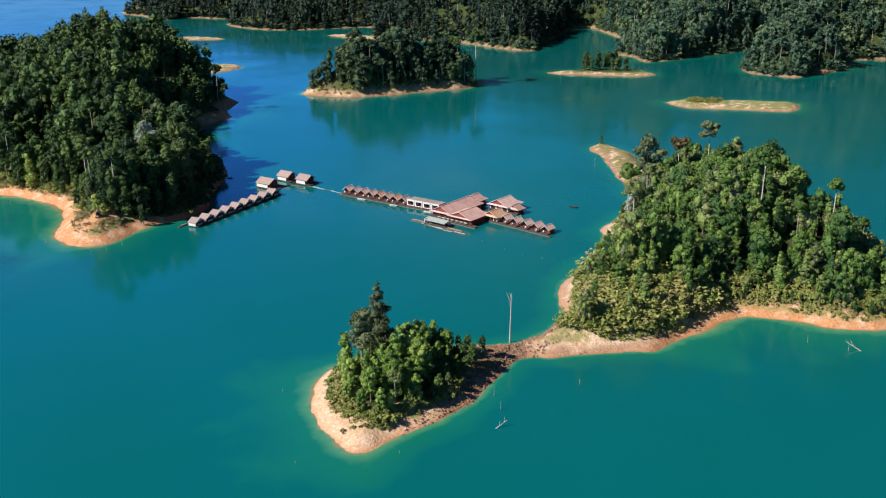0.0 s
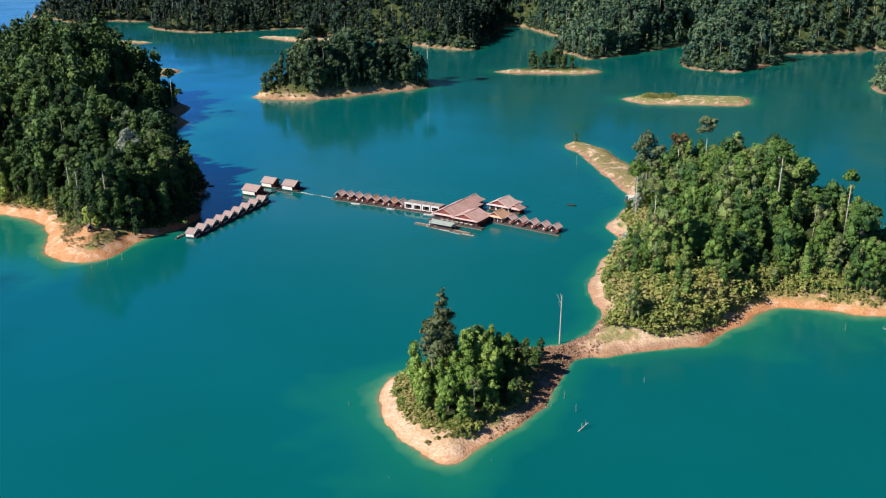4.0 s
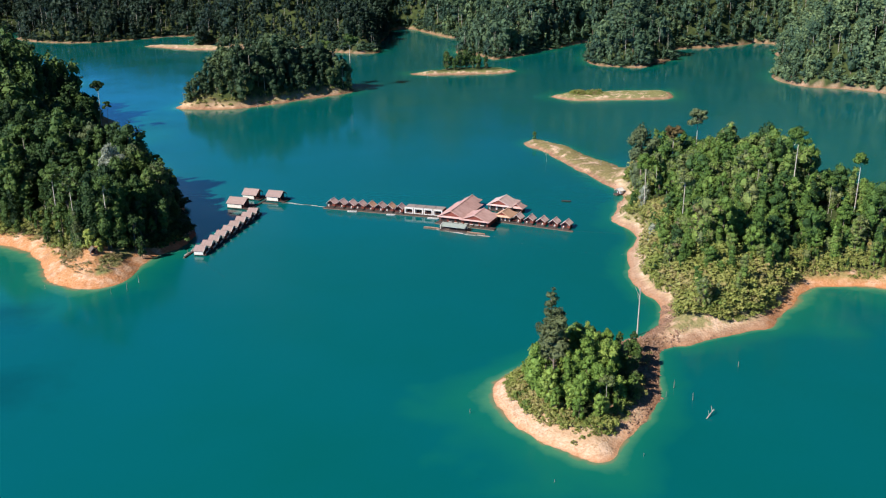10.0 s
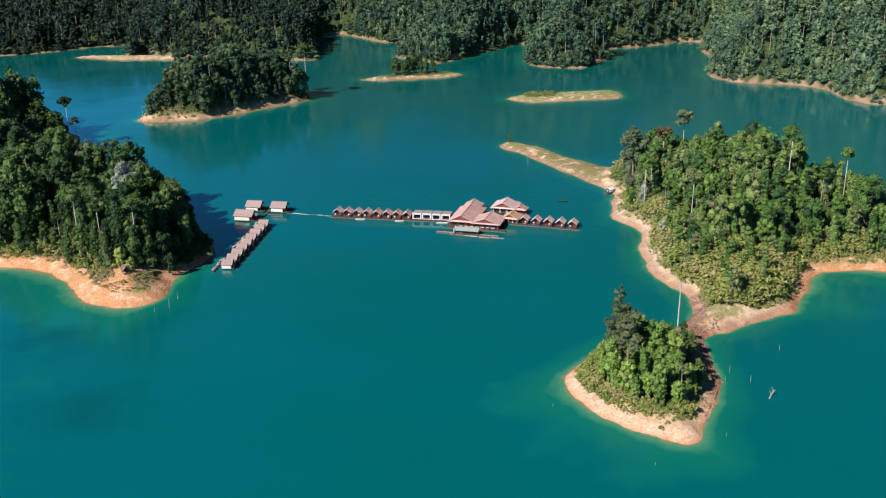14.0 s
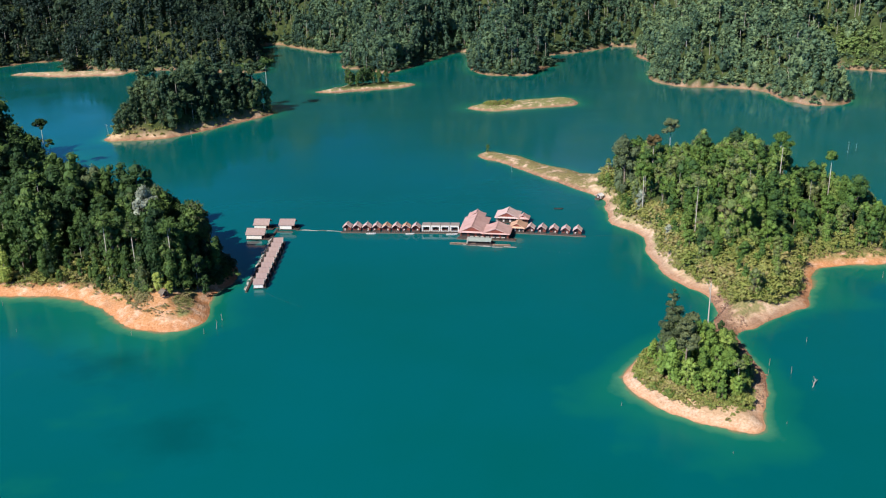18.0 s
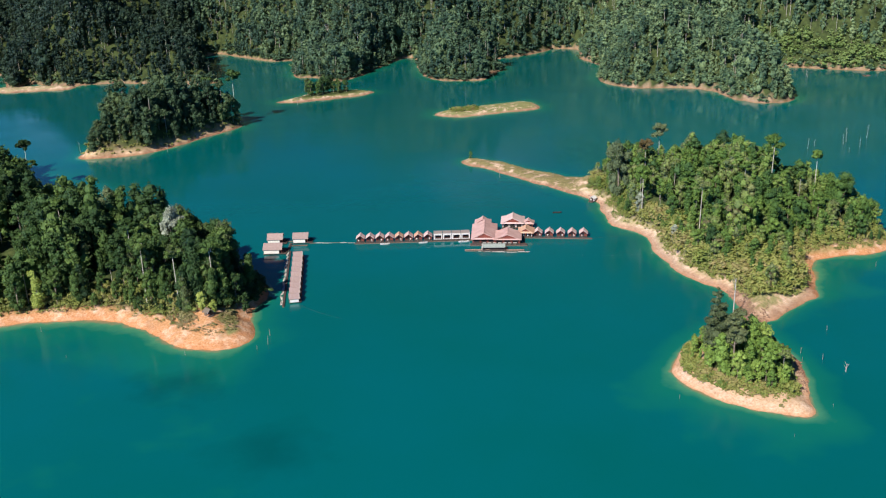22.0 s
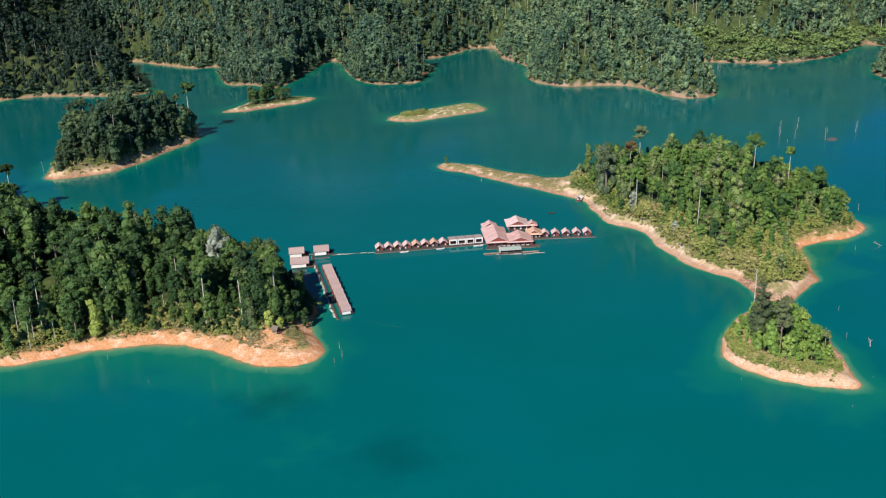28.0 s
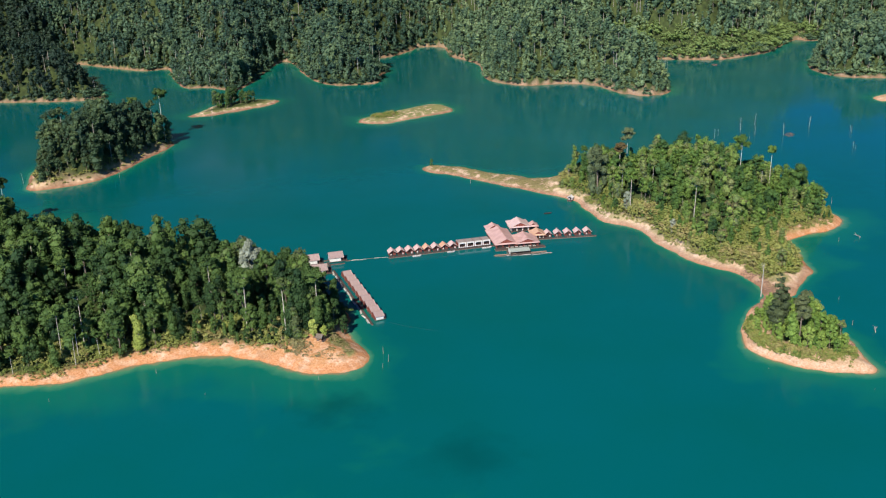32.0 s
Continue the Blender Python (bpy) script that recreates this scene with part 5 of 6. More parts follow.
def hut(name, label, group, w, d, wall, top, roof="roof", walls="brown_wall", side="brown_wall"):
    """A raft hut: x along its row, its gable and porch facing -y, floor at z 0.5."""
    root = new(name)
    hw, z0, over = w / 2, 0.5, 0.45
    part("floor", block(-hw - 0.2, hw + 0.2, -1.2, d + 0.2, 0.28, z0), "deck", root)
    for k, x in enumerate((-hw + 0.4, 0.0, hw - 0.4)):
        part("float_log", rod((x, -1.3, 0.10), (x, d + 0.3, 0.10), 0.26), "bamboo", root, "half-sunk bamboo float")
    part("side_wall", block(-hw, -hw + 0.1, 0.9, d, z0, wall), side, root)
    part("side_wall", block(hw - 0.1, hw, 0.9, d, z0, wall), side, root)
    part("back_wall", block(-hw + 0.1, hw - 0.1, d - 0.1, d, z0, wall), side, root)
    front = part("front_wall", block(-hw + 0.1, hw - 0.1, 0.9, 1.0, z0, wall), walls, root)
    # near-black panel on the closed wall imitates the doorway's inner shade
    part("door", block(-0.45, 0.45, 0.85, 0.9, z0 + 0.02, z0 + 1.95), "dark_gap", front, "dark panel painted for the shade in a doorway")
    for x in (-hw + 0.55, hw - 0.55):
        part("window", block(x - 0.3, x + 0.3, 0.86, 0.9, z0 + 0.9, z0 + 1.6), "glass_dark", front)
    part("front_gable", gable_end(hw, wall, top - 0.12, 0.35, 0.08), walls, root)
    part("back_gable", gable_end(hw, wall, top - 0.12, d - 0.1, 0.08), walls, root)
    drop = (top - wall) / hw * over
    for s in (-1, 1):
        part("roof_slope", slab([(0, -0.5, top), (s * (hw + over), -0.5, wall - drop), (s * (hw + over), d + 0.5, wall - drop), (0, d + 0.5, top)][::s], 0.09), roof, root)
        part("barge_board", slab([(0, -0.56, top + 0.05), (s * (hw + over), -0.56, wall - drop + 0.05), (s * (hw + over), -0.5, wall - drop + 0.05), (0, -0.5, top + 0.05)][::s], 0.20), "verge", root, "pale gable board")
        part("porch_post", rod((s * (hw - 0.15), -0.3, z0), (s * (hw - 0.15), -0.3, wall - 0.05), 0.07), "brown_wall", root)
        part("porch_rail", block(min(s * 0.5, s * (hw - 0.1)), max(s * 0.5, s * (hw - 0.1)), -1.05, -0.97, z0 + 0.75, z0 + 0.85), "brown_wall", root)
    part("ridge_cap", block(-0.14, 0.14, -0.52, d + 0.52, top - 0.02, top + 0.07), roof, root)
    return tagged(root, label, "raft hut", group)


def place(ob, x, y, angle, z=0.0):
    ob.matrix_world = pose(x, y, z, 0, 0, angle)
    return ob


# the long western row
A0, A1 = Vector((14.6, 41.0)), Vector((66.0, 20.6))
U = (A1 - A0).normalized()
N = Vector((-U.y, U.x))
ANG = heading(U)


def along(s, back):
    return A0 + U * s + N * back


first = hut("raft_hut", "small raft hut with a rusty-pink gable roof and dark porch", "huts of the long row", 3.35, 4.0, 2.35, 3.65, "roof_rose")
tan = hut("raft_hut", "small raft hut with a faded orange gable roof and dark porch", "huts of the long row", 3.35, 4.0, 2.35, 3.65, "roof_orange")
for k in range(8):
    p = along(1.8 + 4.66 * k, 2.6)
    m = pose(p.x, p.y, 0, 0, 0, ANG)
    if k in (0, 4):
        (tan if k else first).matrix_world = m
    else:
        copy_thing(tan if k == 6 else first, m)


def raft_deck(name, label, x, y, angle, length, depth, front=True):
    """A deck of planks on floats: x along it, y behind its front edge."""
    root = new(name)
    for k in range(max(2, int(depth / 1.6))):
        yy = 0.3 + k * (depth - 0.6) / max(1, int(depth / 1.6) - 1)
        part("float_log", rod((-0.2, yy, 0.05), (length + 0.2, yy, 0.05), 0.28), "bamboo", root, "half-sunk bamboo float")
    wide = 0.42
    for k in range(int(depth / wide)):
        part("plank", block(0, length, k * wide, k * wide + wide - 0.05, 0.33, 0.42 + 0.012 * (k % 3)), "deck", root)
    if front:
        k = 0.0
        while k <= length:
            part("mooring_post", rod((k, 0.02, -0.6), (k, 0.02, 0.75 + 0.4 * math.sin(k * 3.7) ** 2), 0.10), "bamboo", root)
            k += 2.3
    return place(tagged(root, label, "raft deck"), x, y, angle)


p = along(-0.6, 0.0)
raft_deck("raft_deck", "grey plank walkway floating before the long row of huts", p.x, p.y, ANG, 56.5, 1.3)


def cabin(root_name="raft_cabin"):
    """A flat-fronted cabin with a pale frame."""
    root = new(root_name)
    part("floor", block(-2.2, 2.2, -0.9, 5.6, 0.30, 0.5), "deck", root)
    part("float_log", rod((-1.6, -0.9, 0.08), (-1.6, 5.6, 0.08), 0.27), "bamboo", root)
    part("float_log", rod((1.6, -0.9, 0.08), (1.6, 5.6, 0.08), 0.27), "bamboo", root)
    part("side_wall", block(-2.1, -1.98, 0, 5.3, 0.5, 2.9), "brown_wall", root)
    part("side_wall", block(1.98, 2.1, 0, 5.3, 0.5, 2.9), "brown_wall", root)
    part("back_wall", block(-1.98, 1.98, 5.2, 5.3, 0.5, 2.9), "brown_wall", root)
    # near-black wall: the porch's shade is put into its colour
    part("inner_wall", block(-1.98, 1.98, 1.3, 1.4, 0.5, 2.8), "dark_gap", root)
    part("frame_post", block(-2.05, -1.55, -0.30, 0.0, 0.5, 3.05), "white_wall", root, "white-painted front post")
    part("frame_post", block(1.55, 2.05, -0.30, 0.0, 0.5, 3.05), "white_wall", root, "white-painted front post")
    part("frame_beam", block(-1.55, 1.55, -0.30, 0.0, 2.55, 3.05), "white_wall", root, "white-painted front beam")
    part("frame_sill", block(-1.55, 1.55, -0.30, 0.0, 0.5, 0.72), "white_wall", root, "white-painted front sill")
    part("rail", block(-1.75, 1.75, -0.14, -0.06, 1.25, 1.33), "brown_wall", root)
    part("curtain", block(-1.75, -1.2, 0.9, 1.0, 0.6, 2.5), "cream", root, "pale hanging curtain")
    part("roof_slope", slab([(-2.1, 0.0, 3.12), (2.1, 0.0, 3.12), (2.1, 5.6, 2.98), (-2.1, 5.6, 2.98)], 0.12), "roof_grey", root, "flat pale grey-brown roof")
    part("parapet", block(-2.1, 2.1, -0.36, -0.0, 3.05, 3.28), "cream", root, "pale roof edge")
    return tagged(root, "flat-fronted raft cabin with a white frame round a dark porch", "raft cabin", "cabins of the long row")


first = cabin()
for k in range(4):
    p = along(39.3 + 4.42 * k, 2.6)
    m = pose(p.x, p.y, 0, 0, 0, ANG)
    if k == 0:
        first.matrix_world = m
    else:
        copy_thing(first, m)


def hall(name, label, x, y, angle, w, length, eave, top, roof="roof", walls="brown_wall", skirt=1.6, posts=4):
    """A hall under a gablet roof: front at y 0, ridge along y, the hipped skirt below a small gable."""
    root = new(name)
    hw, over = w / 2, 0.7
    part("floor", block(-hw, hw, 0, length, 0.36, 0.56), "deck", root)
    for k in range(4):
        xx = -hw + 0.6 + k * (w - 1.2) / 3
        part("float_log", rod((xx, -0.3, 0.06), (xx, length + 0.3, 0.06), 0.32), "bamboo", root)
    part("side_wall", block(-hw + 0.3, -hw + 0.42, 1.2, length - 0.5, 0.56, eave), walls, root)
    part("side_wall", block(hw - 0.42, hw - 0.3, 1.2, length - 0.5, 0.56, eave), walls, root)
    part("back_wall", block(-hw + 0.42, hw - 0.42, length - 0.62, length - 0.5, 0.56, eave), walls, root)
    front = part("front_wall", block(-hw + 0.42, hw - 0.42, 1.2, 1.32, 0.56, eave), walls, root)
    for k in range(3):
        xx = -hw + 0.42 + (k + 0.5) * (w - 0.84) / 3
        # near-black panels on the front wall imitate shaded open bays
        part("opening", block(xx - w * 0.11, xx + w * 0.11, 1.12, 1.2, 0.6, eave - 0.6), "dark_gap", front, "dark panel painted for the shade in an open bay")
    for k in range(posts):
        xx = -hw + 0.2 + k * (w - 0.4) / (posts - 1)
        part("post", rod((xx, 0.2, 0.56), (xx, 0.2, eave), 0.10), "brown_wall", root)
    # the front gable comes almost down to the eaves; the rear end is hipped
    f0 = 0.55
    g, h = hw - f0, hw - skirt
    gz, hz = eave + (top - eave) * f0 / hw, eave + (top - eave) * skirt / hw
    ew, ez = hw + over, eave - (top - eave) / hw * over
    end = length - skirt
    for s in (-1, 1):
        part("roof_slope", slab([(0, -0.25, top), (s * g, -0.25, gz), (s * ew, -0.3, ez), (s * ew, length + over, ez), (s * h, end, hz), (0, end, top)][::s], 0.12), roof, root)
    part("front_hip", slab([(-ew, -0.3, ez), (ew, -0.3, ez), (g, -0.02, gz), (-g, -0.02, gz)], 0.12), roof, root)
    part("back_hip", slab([(ew, length + over, ez), (-ew, length + over, ez), (-h, end, hz), (h, end, hz)], 0.12), roof, root)
    part("gablet", gable_end(g - 0.05, gz, top - 0.12, 0.1, 0.1), "brown_wall", root, "brown boarded gable")
    part("gablet", gable_end(h - 0.05, hz, top - 0.1, end - 0.18, 0.1), "brown_wall", root, "brown boarded gablet")
    part("ridge_cap", block(-0.2, 0.2, -0.3, end + 0.1, top - 0.03, top + 0.08), roof, root)
    for s in (-1, 1):
        part("verge_board", slab([(0, -0.36, top + 0.05), (s * g, -0.36, gz + 0.05), (s * g, -0.25, gz + 0.05), (0, -0.25, top + 0.05)][::s], 0.24), roof, root)
    return place(tagged(root, label, "raft building"), x, y, angle)


hall("dining_hall", "large raft hall under a wide pinkish-red gablet roof", 69.2, 13.2, -26, 11.0, 23.0, 3.0, 5.7, skirt=1.9)
hall("raft_hall", "broad raft hall with a pinkish-red gablet roof", 78.6, 7.2, -27, 12.0, 13.5, 3.0, 5.3, skirt=1.9)
hall("back_hall", "small back hall with a pinkish roof behind the dining hall", 78.8, 35.2, -26, 7.0, 6.5, 3.0, 5.1, "roof", skirt=1.2, posts=3)
hall("kitchen_house", "raft house with white walls under a pinkish gablet roof", 91.6, 28.0, -28, 10.5, 11.5, 3.2, 5.7, "roof_rose", walls="white_wall", skirt=1.8)
hall("annex", "annex with an orange-brown roof between hall and huts", 91.0, 12.6, -30, 6.6, 8.0, 3.0, 4.9, "roof_orange", "white_wall", skirt=1.2, posts=3)
hall("small_house", "little raft house with a pinkish roof behind the kitchen", 99.0, 25.6, -30, 4.6, 5.0, 2.8, 4.4, skirt=1.0, posts=2)
raft_deck("raft_deck", "plank deck floating before the halls", 62.5, 13.8, -27, 26.5, 3.0)
raft_deck("raft_deck", "plank deck between the halls and the kitchen", 83.5, 22.5, -28, 17.0, 5.5, False)

# the eastern row of huts
B0, B1 = Vector((88.6, 13.6)), Vector((118.0, -3.2))
UB = (B1 - B0).normalized()
NB = Vector((-UB.y, UB.x))
raft_deck("raft_deck", "grey plank walkway floating before the eastern huts", B0.x, B0.y, heading(UB), 34.0, 1.3)
for k in range(5):
    p = B0 + UB * (8.4 + 5.45 * k) + NB * 2.5
    h = hut("raft_hut", "small raft hut with a pinkish gable roof and red-brown porch", "huts of the eastern row", 3.35, 4.0, 2.35, 3.65, "roof_rose") if k == 0 else None
    m = pose(p.x, p.y, 0, 0, 0, heading(UB))
    if k == 0:
        east_first = h
        h.matrix_world = m
    else:
        copy_thing(east_first, m)

# the south-western row beside the large island


def row_unit():
    """One unit of the stepped row: x along its ridge, its porch under the +x gable."""
    root = new("raft_hut")
    half, hw, z0, wall, top = 1.85, 2.85, 0.5, 2.1, 3.5
    part("floor", block(-half - 0.2, half + 1.0, -hw, hw, 0.28, z0), "deck", root)
    for yy in (-2.2, 0.0, 2.2):
        part("float_log", rod((-half - 0.3, yy, 0.10), (half + 1.1, yy, 0.10), 0.25), "bamboo", root, "half-sunk bamboo float")
    part("side_wall", block(-half, half, -hw, -hw + 0.1, z0, wall), "white_wall", root, "white-painted side wall")
    part("side_wall", block(-half, half, hw - 0.1, hw, z0, wall), "white_wall", root, "white-painted side wall")
    part("back_wall", block(-half, -half + 0.1, -hw + 0.1, hw - 0.1, z0, wall), "brown_wall", root)
    front = part("front_wall", block(half - 0.1, half, -hw + 0.1, hw - 0.1, z0, wall), "brown_wall", root)
    # near-black panel in place of a real gap, for the shade inside
    part("door", block(half, half + 0.05, -0.45, 0.45, z0 + 0.02, wall - 0.02), "dark_gap", front, "dark panel painted for the shade in a doorway")
    for yy in (-1.6, 1.6):
        part("window", block(half, half + 0.04, yy - 0.35, yy + 0.35, z0 + 0.7, wall - 0.25), "glass_dark", front)
        part("porch_post", rod((half + 0.85, yy * 1.5, z0), (half + 0.85, yy * 1.5, wall - 0.05), 0.06), "brown_wall", root)
    part("porch_rail", block(half + 0.82, half + 0.9, -2.4, 0.6, z0 + 0.3, z0 + 0.8), "white_wall", root, "white-painted porch rail")
    for e, xx in ((0, -half), (1, half - 0.08)):
        bm = bmesh.new()
        ring = [[bm.verts.new((xx + d, yy, zz)) for yy, zz in ((-hw, wall), (hw, wall), (0, top - 0.1))] for d in (0, 0.08)]
        bm.faces.new(ring[0]), bm.faces.new(ring[1][::-1])
        for i in range(3):
            j = (i + 1) % 3
            bm.faces.new((ring[0][i], ring[0][j], ring[1][j], ring[1][i]))
        part("gable", bm, "white_wall" if e else "brown_wall", root)
    low = wall - 0.12
    for s in (-1, 1):
        part("roof_slope", slab([(-half - 0.3, 0, top), (half + 0.35, 0, top), (half + 0.35, s * (hw + 0.25), low), (-half - 0.3, s * (hw + 0.25), low)][::-s], 0.09), "roof_pale", root)
        part("barge_board", slab([(half + 0.35, 0, top + 0.04), (half + 0.42, 0, top + 0.04), (half + 0.42, s * (hw + 0.25), low + 0.04), (half + 0.35, s * (hw + 0.25), low + 0.04)][::-s], 0.18), "cream", root, "pale gable board")
    part("ridge_cap", block(-half - 0.3, half + 0.35, -0.14, 0.14, top - 0.03, top + 0.05), "roof_pale", root)
    return tagged(root, "raft hut with a dusty pink roof in a stepped row", "raft hut", "huts of the south-western row")


unit = row_unit()
for k in range(9):
    p = Vector((-30.9, -16.3)).lerp(Vector((-16.1, 33.7)), k / 8)
    m = pose(p.x, p.y, 0, 0, 0, -12)
    if k == 0:
        unit.matrix_world = m
    else:
        copy_thing(unit, m)
raft_deck("raft_deck", "dark bamboo walkway behind the stepped row of raft huts", -36.3, -21.1, 73.3, 69.0, 0.9, False)
for k in range(12):
    f = (k + 0.5) / 12
    q = Vector((-36.2, -19.3)).lerp(Vector((-17.0, 44.7)), f)
    stack = new("log_pile")
    for j in range(3):
        part("log", rod((-2.2 + 0.5 * math.sin(k + j), 0.3 * j - 0.3, 0.06 + 0.04 * j), (2.0 + 0.6 * math.cos(2 * k + j), 0.3 * j - 0.3 + 0.25 * math.sin(k * 1.7), 0.08), 0.19, 7, 0.8), "driftwood" if (j + k) % 3 else "white_wall", stack)
    part("post", rod((1.2, 0.5, -0.5), (1.2, 0.5, 1.3), 0.06), "bamboo", stack)
    place(tagged(stack, "weathered poles floating beside the dark walkway", "floating poles", "poles along the walkway"), q.x - 0.9, q.y + 0.2, 72 + 9 * math.sin(2.2 * k))


def big_hut(x, y, angle, w, d, label):
    root = hut("raft_house", label, "raft houses of the western corner", w, d, 2.7, 4.6, "roof_pale", "brown_wall", "white_wall")
    part("terrace", block(-w / 2 - 0.6, w / 2 + 0.6, -2.4, -1.2, 0.30, 0.46), "deck", root)
    return place(root, x, y, angle)


big_hut(-16.6, 60.6, 68, 6.4, 6.6, "raft house with a dusty pink roof and white walls")
big_hut(-5.2, 56.2, 68, 6.4, 6.6, "raft house with a dusty pink roof and white walls")
big_hut(-20.4, 46.4, 68, 7.0, 8.0, "large raft house with a dusty pink roof and white terrace")
raft_deck("raft_deck", "narrow plank walkway joining the western raft houses", -13.8, 59.3, -22, 6.0, 1.0, False)
raft_deck("raft_deck", "narrow plank walkway joining the western raft houses", -14.4, 52.6, -22, 7.5, 1.0, False)
raft_deck("raft_deck", "dark plank walkway leading down to the stepped row", -17.2, 46.0, 68, 11.0, 1.2, False)


def boom(name, label, x, y, x1, y1, logs):
    """A line of floating logs, end to end."""
    root = new(name)
    a, b = Vector((x, y)), Vector((x1, y1))
    for k in range(logs):
        p, q = a.lerp(b, (k + 0.04) / logs), a.lerp(b, (k + 0.96) / logs)
        s = 0.45 * math.sin(k * 2.3)
        part("log", rod((p.x - x, p.y - y + s, 0.06), (q.x - x, q.y - y + s * 0.4, 0.06), 0.12 + 0.05 * math.sin(k * 1.9) ** 2, 8, 0.8), "driftwood" if k % 3 else "bamboo", root)
    root.location = (x, y, 0)
    return tagged(root, label, "log boom")


boom("log_boom", "weathered logs floating end to end between the rafts", -5.2, 53.2, 14.8, 43.6, 6)
boom("log_boom", "weathered logs floating end to end beside the rafts", -5.4, 52.4, 3.0, 49.4, 3)


def rope_with_floats(name, label, x, y, x1, y1, floats, sag):
    root = new(name)
    a, b = Vector((x, y)), Vector((x1, y1))
    side = Vector((-(b - a).y, (b - a).x)).normalized()
    last = None
    for k in range(25):
        f = k / 24
        p = a.lerp(b, f) + side * sag * math.sin(math.pi * f)
        here = (p.x - x, p.y - y, -0.02 if floats else 0.02)
        if last:
            part("rope", rod(last, here, 0.012, 5), "rope", root)
        last = here
    for k in range(floats):
        f = (k + 0.5) / floats
        p = a.lerp(b, f) + side * sag * math.sin(math.pi * f)
        bm = bmesh.new()
        bmesh.ops.create_icosphere(bm, subdivisions=2, radius=0.075)
        for v in bm.verts:
            v.co = (v.co.x * 1.35 + p.x - x, v.co.y + p.y - y, v.co.z * 0.8 + 0.1)
        part("float", bm, "float", root, "white plastic float")
    root.location = (x, y, 0)
    return tagged(root, label, "float line")


rope_with_floats("float_line", "rope with white floats curving across the lake", 84.0, -5.0, 134.0, -34.0, 13, -5.0)
rope_with_floats("mooring_rope", "mooring rope from the last hut to the shore", 118.0, -2.0, 139.0, -8.0, 0, 0.6)
rope_with_floats("mooring_rope", "mooring rope trailing from the raft huts", -30.0, -22.0, -18.0, -44.0, 0, -0.8)


def boat(name, label, x, y, angle, length, wide, material):
    """A long wooden boat with a raised bow."""
    root = new(name)
    bm = bmesh.new()
    rings = []
    for k in range(13):
        f = k / 12
        w = wide / 2 * (1 - abs(2 * f - 0.9) ** 3 * 0.75)
        lift = 0.55 * max(0, f - 0.65) ** 1.5 * 3
        rings.append([bm.verts.new(c) for c in ((f * length, -w, 0.45 + lift), (f * length, -w * 0.55, -0.1 + lift), (f * length, w * 0.55, -0.1 + lift),
                                                (f * length, w, 0.45 + lift), (f * length, w * 0.85, 0.40 + lift), (f * length, w * 0.45, 0.08 + lift),
                                                (f * length, -w * 0.45, 0.08 + lift), (f * length, -w * 0.85, 0.40 + lift))])
    for a, b in zip(rings, rings[1:]):
        for i in range(8):
            j = (i + 1) % 8
            bm.faces.new((a[i], a[j], b[j], b[i]))
    bm.faces.new(rings[0][::-1]), bm.faces.new(rings[-1])
    part("hull", bm, material, root)
    for f in (0.25, 0.45, 0.62):
        part("thwart", block(f * length - 0.12, f * length + 0.12, -wide * 0.36, wide * 0.36, 0.28, 0.34), "deck", root)
    return place(tagged(root, label, "boat", "boats at the rafts"), x, y, angle)


boat("longtail_boat", "long wooden boat moored before the halls", 70.0, 2.6, -28, 13.5, 1.5, "boat")
boat("longtail_boat", "long wooden boat moored before the halls", 57.5, 9.2, -28, 11.5, 1.4, "boat")
boat("longtail_boat", "small dark boat drifting off the shore", 122.0, 42.5, -25, 4.6, 1.4, "dark_gap")
p = along(11.5, -1.3)
boat("small_boat", "small white boat at the long row", p.x, p.y, ANG, 4.6, 1.2, "float")
p = along(49.0, -1.3)
boat("small_boat", "small pale boat at the long row", p.x, p.y, ANG, 5.2, 1.2, "float")
p = along(30.0, -1.2)
boat("small_boat", "small pale boat at the long row", p.x, p.y, ANG, 4.2, 1.1, "float")

# the green-roofed landing raft
raft = new("landing_raft")
part("floor", block(0, 11.5, 0, 6.2, 0.3, 0.46), "deck", raft)
for k in range(4):
    part("float_log", rod((-0.3, 0.5 + 1.7 * k, 0.05), (11.8, 0.5 + 1.7 * k, 0.05), 0.3), "bamboo", raft)
part("roof_slope", slab([(0.4, 0.3, 1.95), (11.0, 0.3, 1.95), (11.0, 3.6, 2.75), (0.4, 3.6, 2.75)], 0.1), "roof_green", raft, "pale green sheet roof")
for xx in (0.7, 4.0, 7.4, 10.7):
    part("post", rod((xx, 0.6, 0.46), (xx, 0.6, 1.95), 0.06), "bamboo", raft)
    part("post", rod((xx, 3.4, 0.46), (xx, 3.4, 2.65), 0.06), "bamboo", raft)
for k in range(9):
    part("crate", block(0.6 + 1.15 * k, 1.35 + 1.15 * k, 4.5 + 0.3 * (k % 2), 5.2 + 0.3 * (k % 2), 0.46, 0.8 + 0.25 * (k % 3), 0.04), ("cream", "float", "bamboo", "cream")[k % 4], raft)
part("end_screen", slab([(0.1, 0.3, 2.3), (0.35, 0.3, 2.3), (0.35, 3.7, 2.9), (0.1, 3.7, 2.9)], 1.6), "cream", raft, "white end screen")
place(tagged(raft, "floating landing stage with a pale green sheet roof", "landing stage"), 63.8, 4.2, -26)
boom("log_boom", "bundled bamboo floating before the landing stage", 57.0, 8.0, 84.0, -6.2, 5)
boom("log_boom", "bundled bamboo floating before the landing stage", 64.0, 3.6, 83.0, -6.6, 4)
boom("log_boom", "bundled bamboo floating before the landing stage", 60.5, 7.2, 75.5, -1.0, 3)


